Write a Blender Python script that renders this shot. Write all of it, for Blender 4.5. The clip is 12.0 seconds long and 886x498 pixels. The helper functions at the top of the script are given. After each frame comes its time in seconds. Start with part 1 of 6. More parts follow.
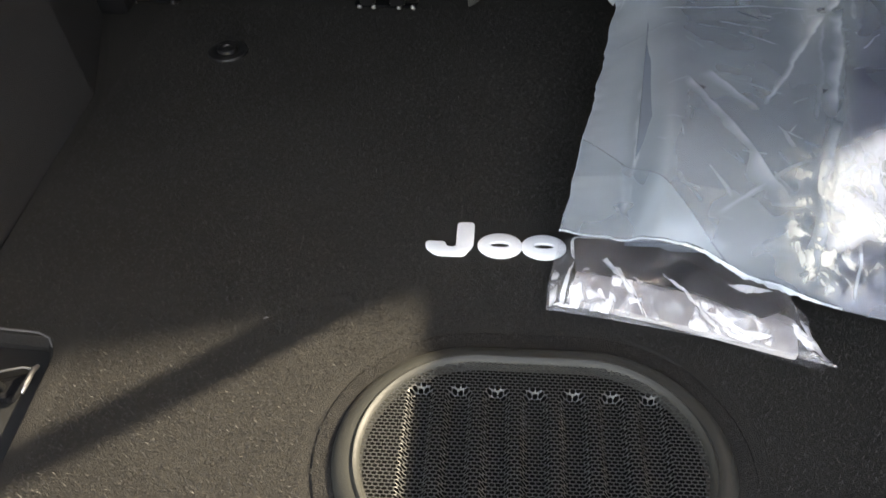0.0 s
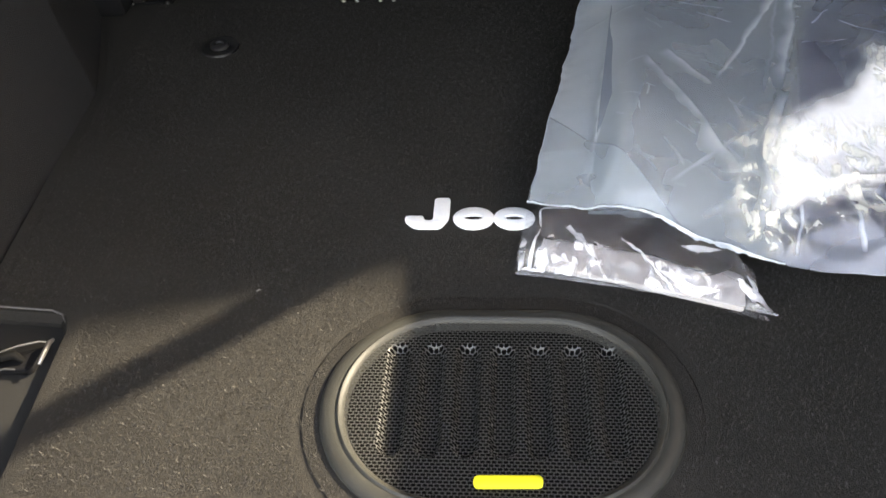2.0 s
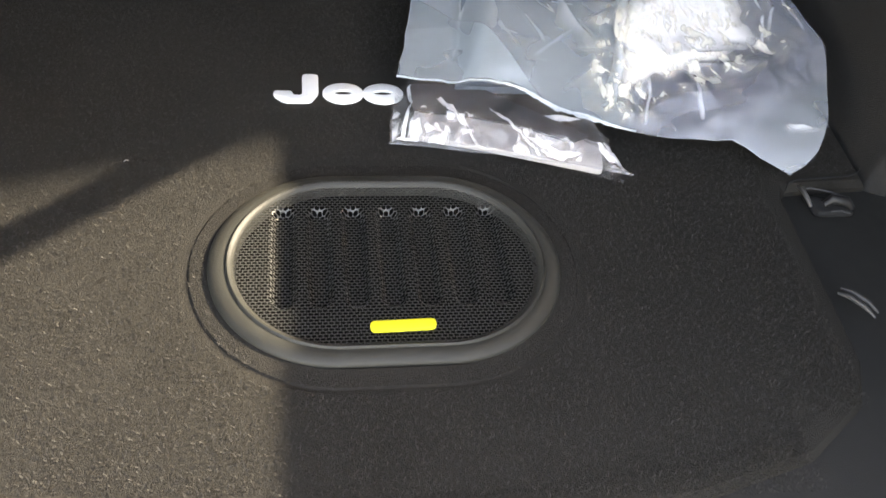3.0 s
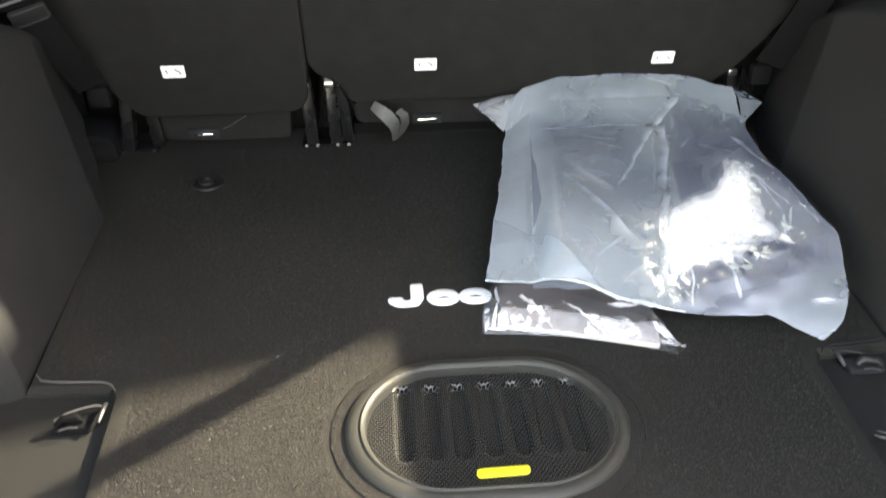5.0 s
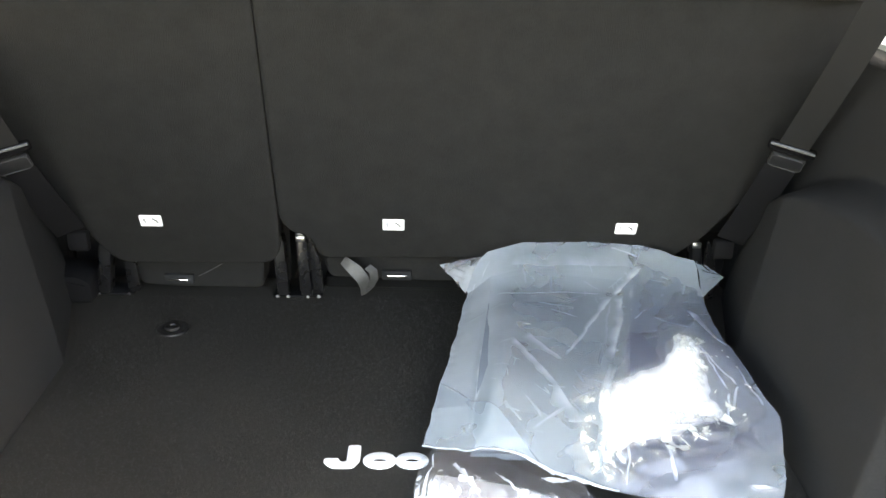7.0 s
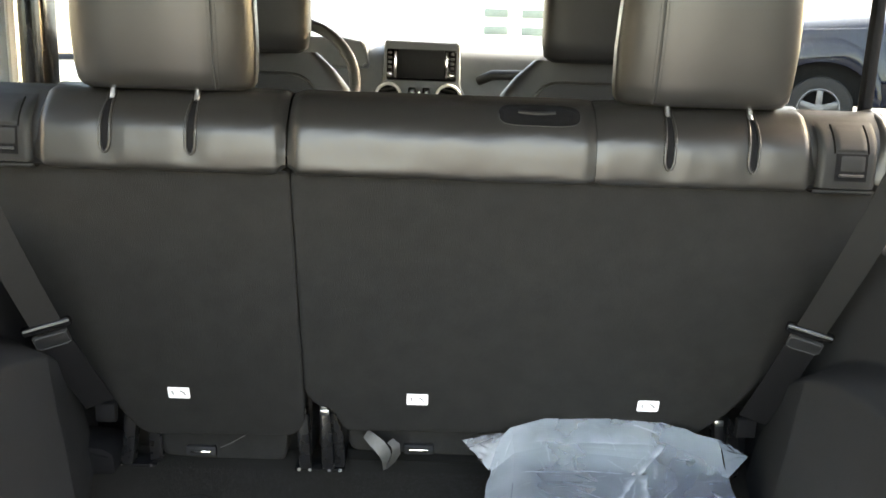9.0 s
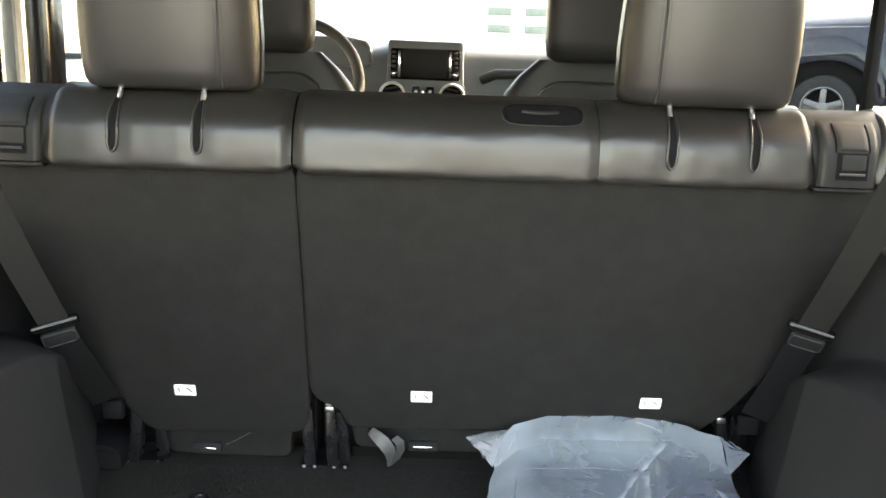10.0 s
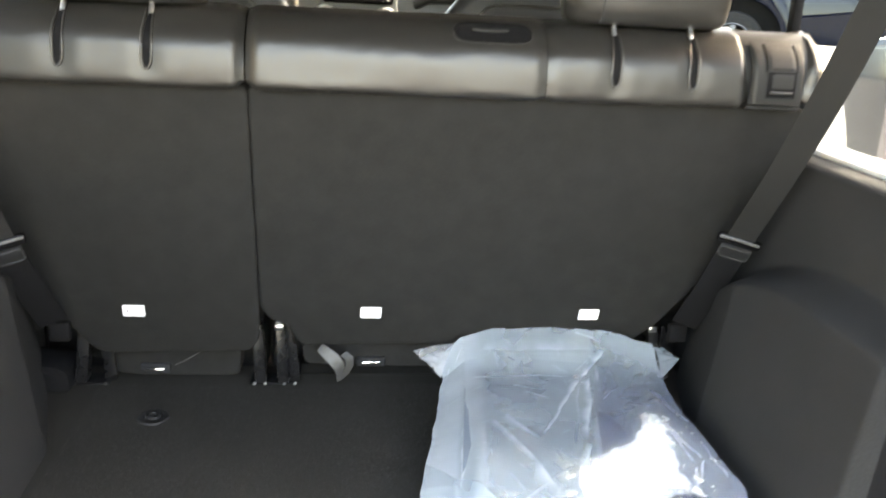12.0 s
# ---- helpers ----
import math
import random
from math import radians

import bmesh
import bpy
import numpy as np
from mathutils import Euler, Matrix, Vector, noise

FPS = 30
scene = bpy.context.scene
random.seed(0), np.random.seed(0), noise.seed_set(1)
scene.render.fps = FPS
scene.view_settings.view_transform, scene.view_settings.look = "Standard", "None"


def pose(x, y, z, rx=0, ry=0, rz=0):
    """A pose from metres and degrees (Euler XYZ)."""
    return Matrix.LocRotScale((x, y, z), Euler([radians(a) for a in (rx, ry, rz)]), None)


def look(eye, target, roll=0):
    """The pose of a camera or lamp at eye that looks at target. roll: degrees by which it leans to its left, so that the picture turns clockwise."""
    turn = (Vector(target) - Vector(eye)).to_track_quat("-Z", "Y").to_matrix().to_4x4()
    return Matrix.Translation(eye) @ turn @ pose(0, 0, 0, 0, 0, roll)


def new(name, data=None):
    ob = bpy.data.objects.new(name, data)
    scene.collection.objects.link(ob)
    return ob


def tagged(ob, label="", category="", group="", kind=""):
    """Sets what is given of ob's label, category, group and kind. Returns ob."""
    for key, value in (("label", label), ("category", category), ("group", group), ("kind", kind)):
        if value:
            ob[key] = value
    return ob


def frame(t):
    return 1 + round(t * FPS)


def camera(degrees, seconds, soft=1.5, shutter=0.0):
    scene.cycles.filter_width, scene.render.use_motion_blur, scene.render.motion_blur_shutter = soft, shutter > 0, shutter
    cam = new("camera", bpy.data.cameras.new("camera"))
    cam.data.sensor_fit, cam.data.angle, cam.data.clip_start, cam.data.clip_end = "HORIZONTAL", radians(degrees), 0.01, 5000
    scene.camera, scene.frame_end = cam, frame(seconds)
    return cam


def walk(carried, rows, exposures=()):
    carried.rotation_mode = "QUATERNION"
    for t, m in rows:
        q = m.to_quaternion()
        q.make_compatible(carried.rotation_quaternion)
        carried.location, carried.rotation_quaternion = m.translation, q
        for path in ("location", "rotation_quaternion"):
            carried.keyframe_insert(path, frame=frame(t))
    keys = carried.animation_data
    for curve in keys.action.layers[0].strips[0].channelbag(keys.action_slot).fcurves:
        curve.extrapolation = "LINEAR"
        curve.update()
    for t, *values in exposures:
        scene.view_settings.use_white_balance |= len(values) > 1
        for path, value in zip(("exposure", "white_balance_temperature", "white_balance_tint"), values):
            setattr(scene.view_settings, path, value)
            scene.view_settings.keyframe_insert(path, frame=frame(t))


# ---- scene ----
cam = camera(54.8, 12.0, shutter=0.35)
PATH = [
    (0, (0.038, -0.729, 0.642), (-0.085, 0.727, -0.723), -1.1),
    (0.5, (0.056, -0.71, 0.63), (-0.066, 0.702, -0.782), -0.7),
    (1, (0.067, -0.701, 0.639), (-0.099, 0.712, -0.767), -3.6),
    (1.5, (0.063, -0.744, 0.646), (-0.054, 0.682, -0.751), -2.6),
    (2, (0.081, -0.796, 0.679), (-0.066, 0.643, -0.702), -3.7),
    (2.5, (0.032, -0.847, 0.677), (0.106, 0.585, -0.718), 0.5),
    (3, (0.0, -0.871, 0.635), (0.308, 0.462, -0.824), 8.6),
    (3.2, (0.007, -0.9, 0.652), (0.22, 0.494, -0.766), 5.0),
    (4.8, (-0.03, -1.084, 0.72), (0.084, 0.555, -0.421), 2.4),
    (5, (-0.035, -1.074, 0.742), (0.091, 0.614, -0.325), -0.2),
    (5.2, (-0.019, -1.072, 0.751), (0.112, 0.643, -0.27), -0.3),
    (5.5, (0.03, -1.076, 0.788), (0.142, 0.726, -0.074), 2.5),
    (6, (0.096, -1.079, 0.797), (0.183, 0.761, 0.018), 0.7),
    (6.5, (0.089, -1.09, 0.797), (0.142, 0.762, 0.043), 1.0),
    (7, (0.09, -1.081, 0.783), (0.155, 0.76, 0.006), 1.7),
    (7.5, (0.092, -1.082, 0.782), (0.145, 0.767, 0.024), 1.4),
    (9.3, (0.056, -1.109, 0.847), (0.09, 0.846, 0.427), 2.1),
    (9.5, (0.062, -1.112, 0.849), (0.092, 0.841, 0.417), 1.9),
    (10, (0.057, -1.116, 0.841), (0.085, 0.834, 0.396), 2.0),
    (10.5, (0.077, -1.111, 0.836), (0.13, 0.832, 0.364), 1.5),
    (11, (0.044, -1.115, 0.831), (0.04, 0.827, 0.355), 1.8),
    (11.4, (0.016, -1.121, 0.819), (-0.033, 0.817, 0.324), 2.3),
    (11.5, (0.022, -1.124, 0.823), (-0.048, 0.808, 0.31), 2.0),
    (11.6, (0.009, -1.133, 0.807), (-0.061, 0.793, 0.273), 1.6),
    (11.9, (-0.01, -1.15, 0.792), (0.18, 0.753, 0.206), 3.0),
    (12, (-0.009, -1.161, 0.813), (0.222, 0.74, 0.234), 3.0),
]
EXPOSURES = [(0.0, 4.05, 11000, 17), (0.6, 4.12, 11000, 17), (2.5, 4.25, 11300, 18), (3.5, 4.25, 11300, 18), (5.0, 4.65, 11200, 15), (6.5, 4.9, 10800, 13), (9.5, 4.9, 10200, 11.5), (11.5, 4.95, 10200, 12), (12.0, 5.25, 10500, 13)]
walk(cam, [(t, look(eye, target, roll)) for t, eye, target, roll in PATH], EXPOSURES)

# ---------------------------------------------------------------- light
SUN = Vector((1.52, 0.552, 1.0)).normalized()
world = bpy.data.worlds.new("sky")
scene.world = world
world.use_nodes = True
wn = world.node_tree.nodes
sky = wn.new("ShaderNodeTexSky")
sky.sky_type = "NISHITA"
sky.sun_disc = False
sky.sun_elevation = math.asin(SUN.z)
sky.sun_rotation = math.atan2(SUN.x, SUN.y)
sky.air_density, sky.dust_density, sky.ozone_density = 0.8, 1.5, 0.5
world.node_tree.links.new(sky.outputs[0], wn["Background"].inputs[0])
wn["Background"].inputs[1].default_value = 0.15
lamp = bpy.data.lights.new("sun", "SUN")
lamp.energy, lamp.angle, lamp.color = 1.4, radians(0.8), (0.83, 0.945, 1.0)
sun = new("sun", lamp)
sun.matrix_world = look(SUN * 30, (0, 0, 0))


# ---------------------------------------------------------------- materials
def mat(name, colour, rough=0.6, metal=0.0, vary=0.25, scale=60.0, bump=0.2, fine=600.0, spec=0.5, stain=4.0, rough_vary=0.1, coat=0.0):
    """A surface with stains at a large scale, grain at a small one and fine relief."""
    m = bpy.data.materials.new(name)
    m.use_nodes = True
    n, l = m.node_tree.nodes, m.node_tree.links
    p = n["Principled BSDF"]
    co = n.new("ShaderNodeTexCoord")
    big, small = n.new("ShaderNodeTexNoise"), n.new("ShaderNodeTexNoise")
    big.inputs["Scale"].default_value, small.inputs["Scale"].default_value = stain, scale
    big.inputs["Detail"].default_value, small.inputs["Detail"].default_value = 4, 3
    grit = n.new("ShaderNodeTexNoise")
    grit.inputs["Scale"].default_value = fine
    for t in (big, small, grit):
        l.new(co.outputs["Object"], t.inputs["Vector"])
    add = n.new("ShaderNodeMath")
    l.new(big.outputs["Fac"], add.inputs[0])
    l.new(small.outputs["Fac"], add.inputs[1])
    to = n.new("ShaderNodeMapRange")
    to.inputs[1].default_value, to.inputs[2].default_value = 0.6, 1.4
    to.inputs[3].default_value, to.inputs[4].default_value = 1 - vary, 1 + vary
    l.new(add.outputs[0], to.inputs[0])
    mul = n.new("ShaderNodeMix")
    mul.data_type, mul.blend_type = "RGBA", "MULTIPLY"
    mul.inputs[0].default_value = 1
    mul.inputs[6].default_value = (*colour, 1)
    l.new(to.outputs[0], mul.inputs[7])
    l.new(mul.outputs[2], p.inputs["Base Color"])
    rr = n.new("ShaderNodeMapRange")
    rr.inputs[3].default_value, rr.inputs[4].default_value = max(0.02, rough - rough_vary), min(1, rough + rough_vary)
    l.new(small.outputs["Fac"], rr.inputs[0])
    l.new(rr.outputs[0], p.inputs["Roughness"])
    p.inputs["Metallic"].default_value = metal
    p.inputs["Specular IOR Level"].default_value = spec
    p.inputs["Coat Weight"].default_value = coat
    if bump:
        b = n.new("ShaderNodeBump")
        b.inputs["Strength"].default_value, b.inputs["Distance"].default_value = bump, 0.002
        l.new(grit.outputs["Fac"], b.inputs["Height"])
        l.new(b.outputs[0], p.inputs["Normal"])
    return m


CARPET = mat("carpet", (0.0268, 0.0252, 0.0226), 0.95, vary=0.25, scale=420, bump=0.9, fine=900, spec=0.1, stain=5)
FIBRE = mat("carpet_fibre", (0.0308, 0.0288, 0.0260), 0.5, vary=0.3, scale=300, bump=0, spec=0.165)
geo = FIBRE.node_tree.nodes.new("ShaderNodeNewGeometry")
curve = FIBRE.node_tree.nodes.new("ShaderNodeMapRange")
curve.inputs[1].default_value, curve.inputs[3].default_value, curve.inputs[4].default_value = 0.80, 0.88, 2.0
FIBRE.node_tree.links.new(geo.outputs["Random Per Island"], curve.inputs[0])
tone = next(k for k in FIBRE.node_tree.nodes if k.type == "MIX")
FIBRE.node_tree.links.new(curve.outputs[0], tone.inputs[7])
SIDECARPET = mat("side_carpet", (0.0215, 0.0220, 0.0230), 0.95, vary=0.3, scale=350, bump=0.8, fine=800, spec=0.112)
SEATCLOTH = mat("seat_back_cloth", (0.014, 0.0137, 0.0133), 0.9, vary=0.26, scale=180, bump=0.7, fine=600, spec=0.15, stain=24)
LEATHER = mat("leather", (0.0138, 0.0130, 0.0122), 0.34, vary=0.10, scale=30, bump=0.13, fine=1000, spec=0.50, stain=6, rough_vary=0.03)
LEATHERDARK = mat("dark_leather", (0.0132, 0.0132, 0.0145), 0.48, vary=0.12, scale=30, bump=0.2, fine=700, spec=0.30)
THREAD = mat("thread", (0.02, 0.02, 0.02), 0.8, bump=0)
PLASTIC = mat("black_plastic", (0.0119, 0.0119, 0.0125), 0.45, vary=0.2, scale=80, bump=0.15, fine=500, spec=0.38)
TRAYPLASTIC = mat("tray_plastic", (0.0152, 0.0152, 0.0145), 0.6, vary=0.12, scale=60, bump=0.15, fine=700, spec=0.38)
GREYPLASTIC = mat("grey_plastic", (0.0396, 0.0396, 0.0396), 0.5, vary=0.12, scale=60, bump=0.15, fine=700, spec=0.38)
LEVERDARK = mat("lever_plastic", (0.0115, 0.0115, 0.0115), 0.5, vary=0.1, scale=60, bump=0.15, fine=700, spec=0.25)
RINGPLASTIC = mat("ring_plastic", (0.034, 0.034, 0.030), 0.42, vary=0.12, scale=60, bump=0.2, fine=900, spec=0.26)
DASHPLASTIC = mat("dash_plastic", (0.088, 0.094, 0.100), 0.55, vary=0.1, scale=60, bump=0.15, fine=700, spec=0.38)
GLOSSBLACK = mat("gloss_black", (0.0053, 0.0053, 0.0059), 0.18, vary=0.1, bump=0.02, spec=0.38)
MATTBLACK = mat("matt_black", (0.0059, 0.0059, 0.0066), 0.8, vary=0.2, scale=200, bump=0.5, fine=700, spec=0.09)
BRACKET = mat("black_bracket", (0.0066, 0.0066, 0.0073), 0.28, vary=0.25, scale=40, bump=0.1, fine=300, spec=0.45)
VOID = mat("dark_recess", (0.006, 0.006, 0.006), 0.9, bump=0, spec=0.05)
ALLOY = mat("alloy", (0.1056, 0.1056, 0.1089), 0.35, 0.3, vary=0.1, bump=0, spec=0.38)
WEB = mat("belt_webbing", (0.0125, 0.0125, 0.0125), 0.7, vary=0.15, scale=200, bump=0.6, fine=900, spec=0.225)
STRAPMID = mat("mid_grey_strap", (0.046, 0.0445, 0.0425), 0.40, vary=0.25, scale=150, bump=0.4, spec=0.5)
STRAPDARK = mat("dark_strap", (0.0396, 0.0383, 0.0363), 0.5, vary=0.2, scale=150, bump=0.4, spec=0.38)
STRAPGREY = mat("grey_strap", (0.1056, 0.1023, 0.099), 0.6, vary=0.2, scale=150, bump=0.4, spec=0.38)
SCREEN = mat("dark_screen", (0.006, 0.006, 0.007), 0.5, vary=0.1, bump=0, spec=0.15)
CHROME = mat("chrome", (0.75, 0.75, 0.75), 0.15, 1.0, vary=0.08, bump=0)
ZINC = mat("zinc_bolt", (0.19, 0.19, 0.18), 0.35, 0.3, vary=0.15, bump=0.05)
STEEL = mat("steel", (0.5, 0.5, 0.5), 0.3, 1.0, vary=0.15, bump=0.05)
WHITE = mat("white_print", (0.93, 0.93, 0.92), 0.7, vary=0.05, scale=300, bump=0.25, fine=900)
INK = mat("grey_ink", (0.09, 0.09, 0.09), 0.7, bump=0)
YELLOW = mat("yellow_label", (0.86, 0.78, 0.05), 0.45, vary=0.06, bump=0.05)
BODYPAINT = mat("black_body_paint", (0.012, 0.012, 0.014), 0.2, vary=0.1, bump=0, coat=0.6)
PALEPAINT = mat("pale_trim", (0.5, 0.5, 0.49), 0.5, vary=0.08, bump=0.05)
BLUEPAINT = mat("dark_blue_paint", (0.0028, 0.0048, 0.0115), 0.12, vary=0.1, bump=0, spec=0.30, rough_vary=0.02)
RUBBER = mat("tyre_rubber", (0.010, 0.010, 0.010), 0.8, vary=0.2, bump=0.4, fine=200, spec=0.3)
HEADLINER = mat("headliner", (0.04, 0.04, 0.04), 0.9, vary=0.1, bump=0.3)
LOT = mat("lot_concrete", (0.22, 0.215, 0.205), 0.9, vary=0.3, scale=8, bump=0.5, fine=60, stain=0.4)
STUCCO = mat("beige_stucco", (0.36, 0.345, 0.32), 0.9, vary=0.12, scale=3, bump=0.5, fine=40, stain=0.5)
TANBAND = mat("tan_stucco", (0.34, 0.30, 0.22), 0.9, vary=0.18, scale=3, bump=0.5, fine=40, stain=0.6)
CONCRETE = mat("pale_concrete", (0.6, 0.59, 0.56), 0.85, vary=0.12, scale=4, bump=0.4, fine=40, stain=0.5)
WINDOWDARK = mat("far_window", (0.05, 0.07, 0.07), 0.1, vary=0.2, scale=1, bump=0)
WINDOWPALE = mat("pale_far_window", (0.10, 0.12, 0.105), 0.4, vary=0.2, scale=1, bump=0, spec=0.2)
CARD = mat("grey_cardboard", (0.105, 0.128, 0.155), 0.7, vary=0.12, scale=20, bump=0.1, spec=0.38)
NAVYCARD = mat("navy_card", (0.0363, 0.0396, 0.0693), 0.5, vary=0.2, scale=20, bump=0.1, spec=0.38)
PAPER = mat("pinkish_paper", (0.40, 0.375, 0.375), 0.5, vary=0.15, scale=20, bump=0.1, spec=0.38)
BLACKCARD = mat("black_card", (0.0132, 0.0145, 0.0165), 0.4, vary=0.2, bump=0.05, spec=0.38)


def film(name, colour, clear, rough, crumple, size, ior=1.7):
    """Thin plastic film: milky or clear, glossy, finely crumpled."""
    m = bpy.data.materials.new(name)
    m.use_nodes = True
    n, l = m.node_tree.nodes, m.node_tree.links
    p = n["Principled BSDF"]
    p.inputs["Base Color"].default_value = (*colour, 1)
    p.inputs["Roughness"].default_value = rough
    p.inputs["IOR"].default_value = ior
    p.inputs["Specular IOR Level"].default_value = 0.9
    co, a, b = n.new("ShaderNodeTexCoord"), n.new("ShaderNodeTexNoise"), n.new("ShaderNodeTexVoronoi")
    a.inputs["Scale"].default_value, a.inputs["Detail"].default_value = size, 3
    b.inputs["Scale"].default_value = size * 1.3
    b.feature = "SMOOTH_F1"
    l.new(co.outputs["Object"], a.inputs["Vector"])
    l.new(a.outputs["Color"], b.inputs["Vector"])
    mixed = n.new("ShaderNodeVectorMath")
    l.new(co.outputs["Object"], mixed.inputs[0])
    l.new(a.outputs["Color"], mixed.inputs[1])
    sc = n.new("ShaderNodeVectorMath")
    sc.operation = "SCALE"
    sc.inputs[3].default_value = 0.06
    l.new(a.outputs["Color"], sc.inputs[0])
    l.new(sc.outputs[0], mixed.inputs[1])
    l.new(mixed.outputs[0], b.inputs["Vector"])
    bump = n.new("ShaderNodeBump")
    bump.inputs["Strength"].default_value, bump.inputs["Distance"].default_value = crumple, 0.01
    l.new(b.outputs["Distance"], bump.inputs["Height"])
    l.new(bump.outputs[0], p.inputs["Normal"])
    mapr = n.new("ShaderNodeMapRange")
    mapr.inputs[1].default_value, mapr.inputs[2].default_value = 0.3, 0.7
    mapr.inputs[3].default_value, mapr.inputs[4].default_value = min(1, 1 - clear + 0.1), max(0, 1 - clear - 0.1)
    l.new(a.outputs["Fac"], mapr.inputs[0])
    l.new(mapr.outputs[0], p.inputs["Alpha"])
    return m


def attr(m, name):
    k = m.node_tree.nodes.new("ShaderNodeAttribute")
    k.attribute_name = name
    return k.outputs["Fac"]


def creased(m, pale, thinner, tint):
    """Milky film: "dense" where it is folded double and paler, or bears a painted glint; "thin" where a single layer
    lies loose.
    """
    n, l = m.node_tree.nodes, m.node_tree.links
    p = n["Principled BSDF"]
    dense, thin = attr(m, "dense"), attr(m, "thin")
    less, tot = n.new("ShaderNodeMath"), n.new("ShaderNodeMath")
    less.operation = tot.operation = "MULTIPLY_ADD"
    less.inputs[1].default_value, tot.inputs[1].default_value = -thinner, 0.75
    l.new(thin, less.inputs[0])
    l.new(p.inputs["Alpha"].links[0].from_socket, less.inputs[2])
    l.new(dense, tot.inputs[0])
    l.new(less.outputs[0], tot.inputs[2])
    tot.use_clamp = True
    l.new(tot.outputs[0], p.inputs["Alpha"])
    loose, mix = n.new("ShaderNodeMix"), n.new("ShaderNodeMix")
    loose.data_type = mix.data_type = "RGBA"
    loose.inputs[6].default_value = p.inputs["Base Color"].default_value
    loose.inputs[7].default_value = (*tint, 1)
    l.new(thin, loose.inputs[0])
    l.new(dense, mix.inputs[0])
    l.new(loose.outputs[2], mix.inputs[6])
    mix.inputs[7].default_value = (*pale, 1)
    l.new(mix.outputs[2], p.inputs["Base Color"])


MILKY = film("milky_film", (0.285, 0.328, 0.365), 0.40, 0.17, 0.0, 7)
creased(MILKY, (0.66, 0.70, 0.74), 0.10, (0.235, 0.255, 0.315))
FLAP = film("folded_film", (0.297, 0.3531, 0.396), 0.36, 0.22, 0.01, 9)
HEM = film("rolled_hem", (0.50, 0.56, 0.60), 0.34, 0.15, 0.1, 20)
# the doubled corner ends in a crisp slanting line
n, l = FLAP.node_tree.nodes, FLAP.node_tree.links
fade = n.new("ShaderNodeMath")
fade.operation = "MULTIPLY"
l.new(n["Principled BSDF"].inputs["Alpha"].links[0].from_socket, fade.inputs[0])
l.new(attr(FLAP, "edge"), fade.inputs[1])
l.new(fade.outputs[0], n["Principled BSDF"].inputs["Alpha"])
CLEAR = film("clear_film", (0.50, 0.50, 0.52), 0.86, 0.05, 0.1, 26, 2.1)
FOLDED = film("doubled_clear_film", (0.55, 0.57, 0.60), 0.55, 0.10, 0.3, 30)
# white enough to stand in for glints on clear film
SHARD = film("white_glint_film", (0.90, 0.90, 0.92), 0.30, 0.10, 0.15, 40, 2.0)


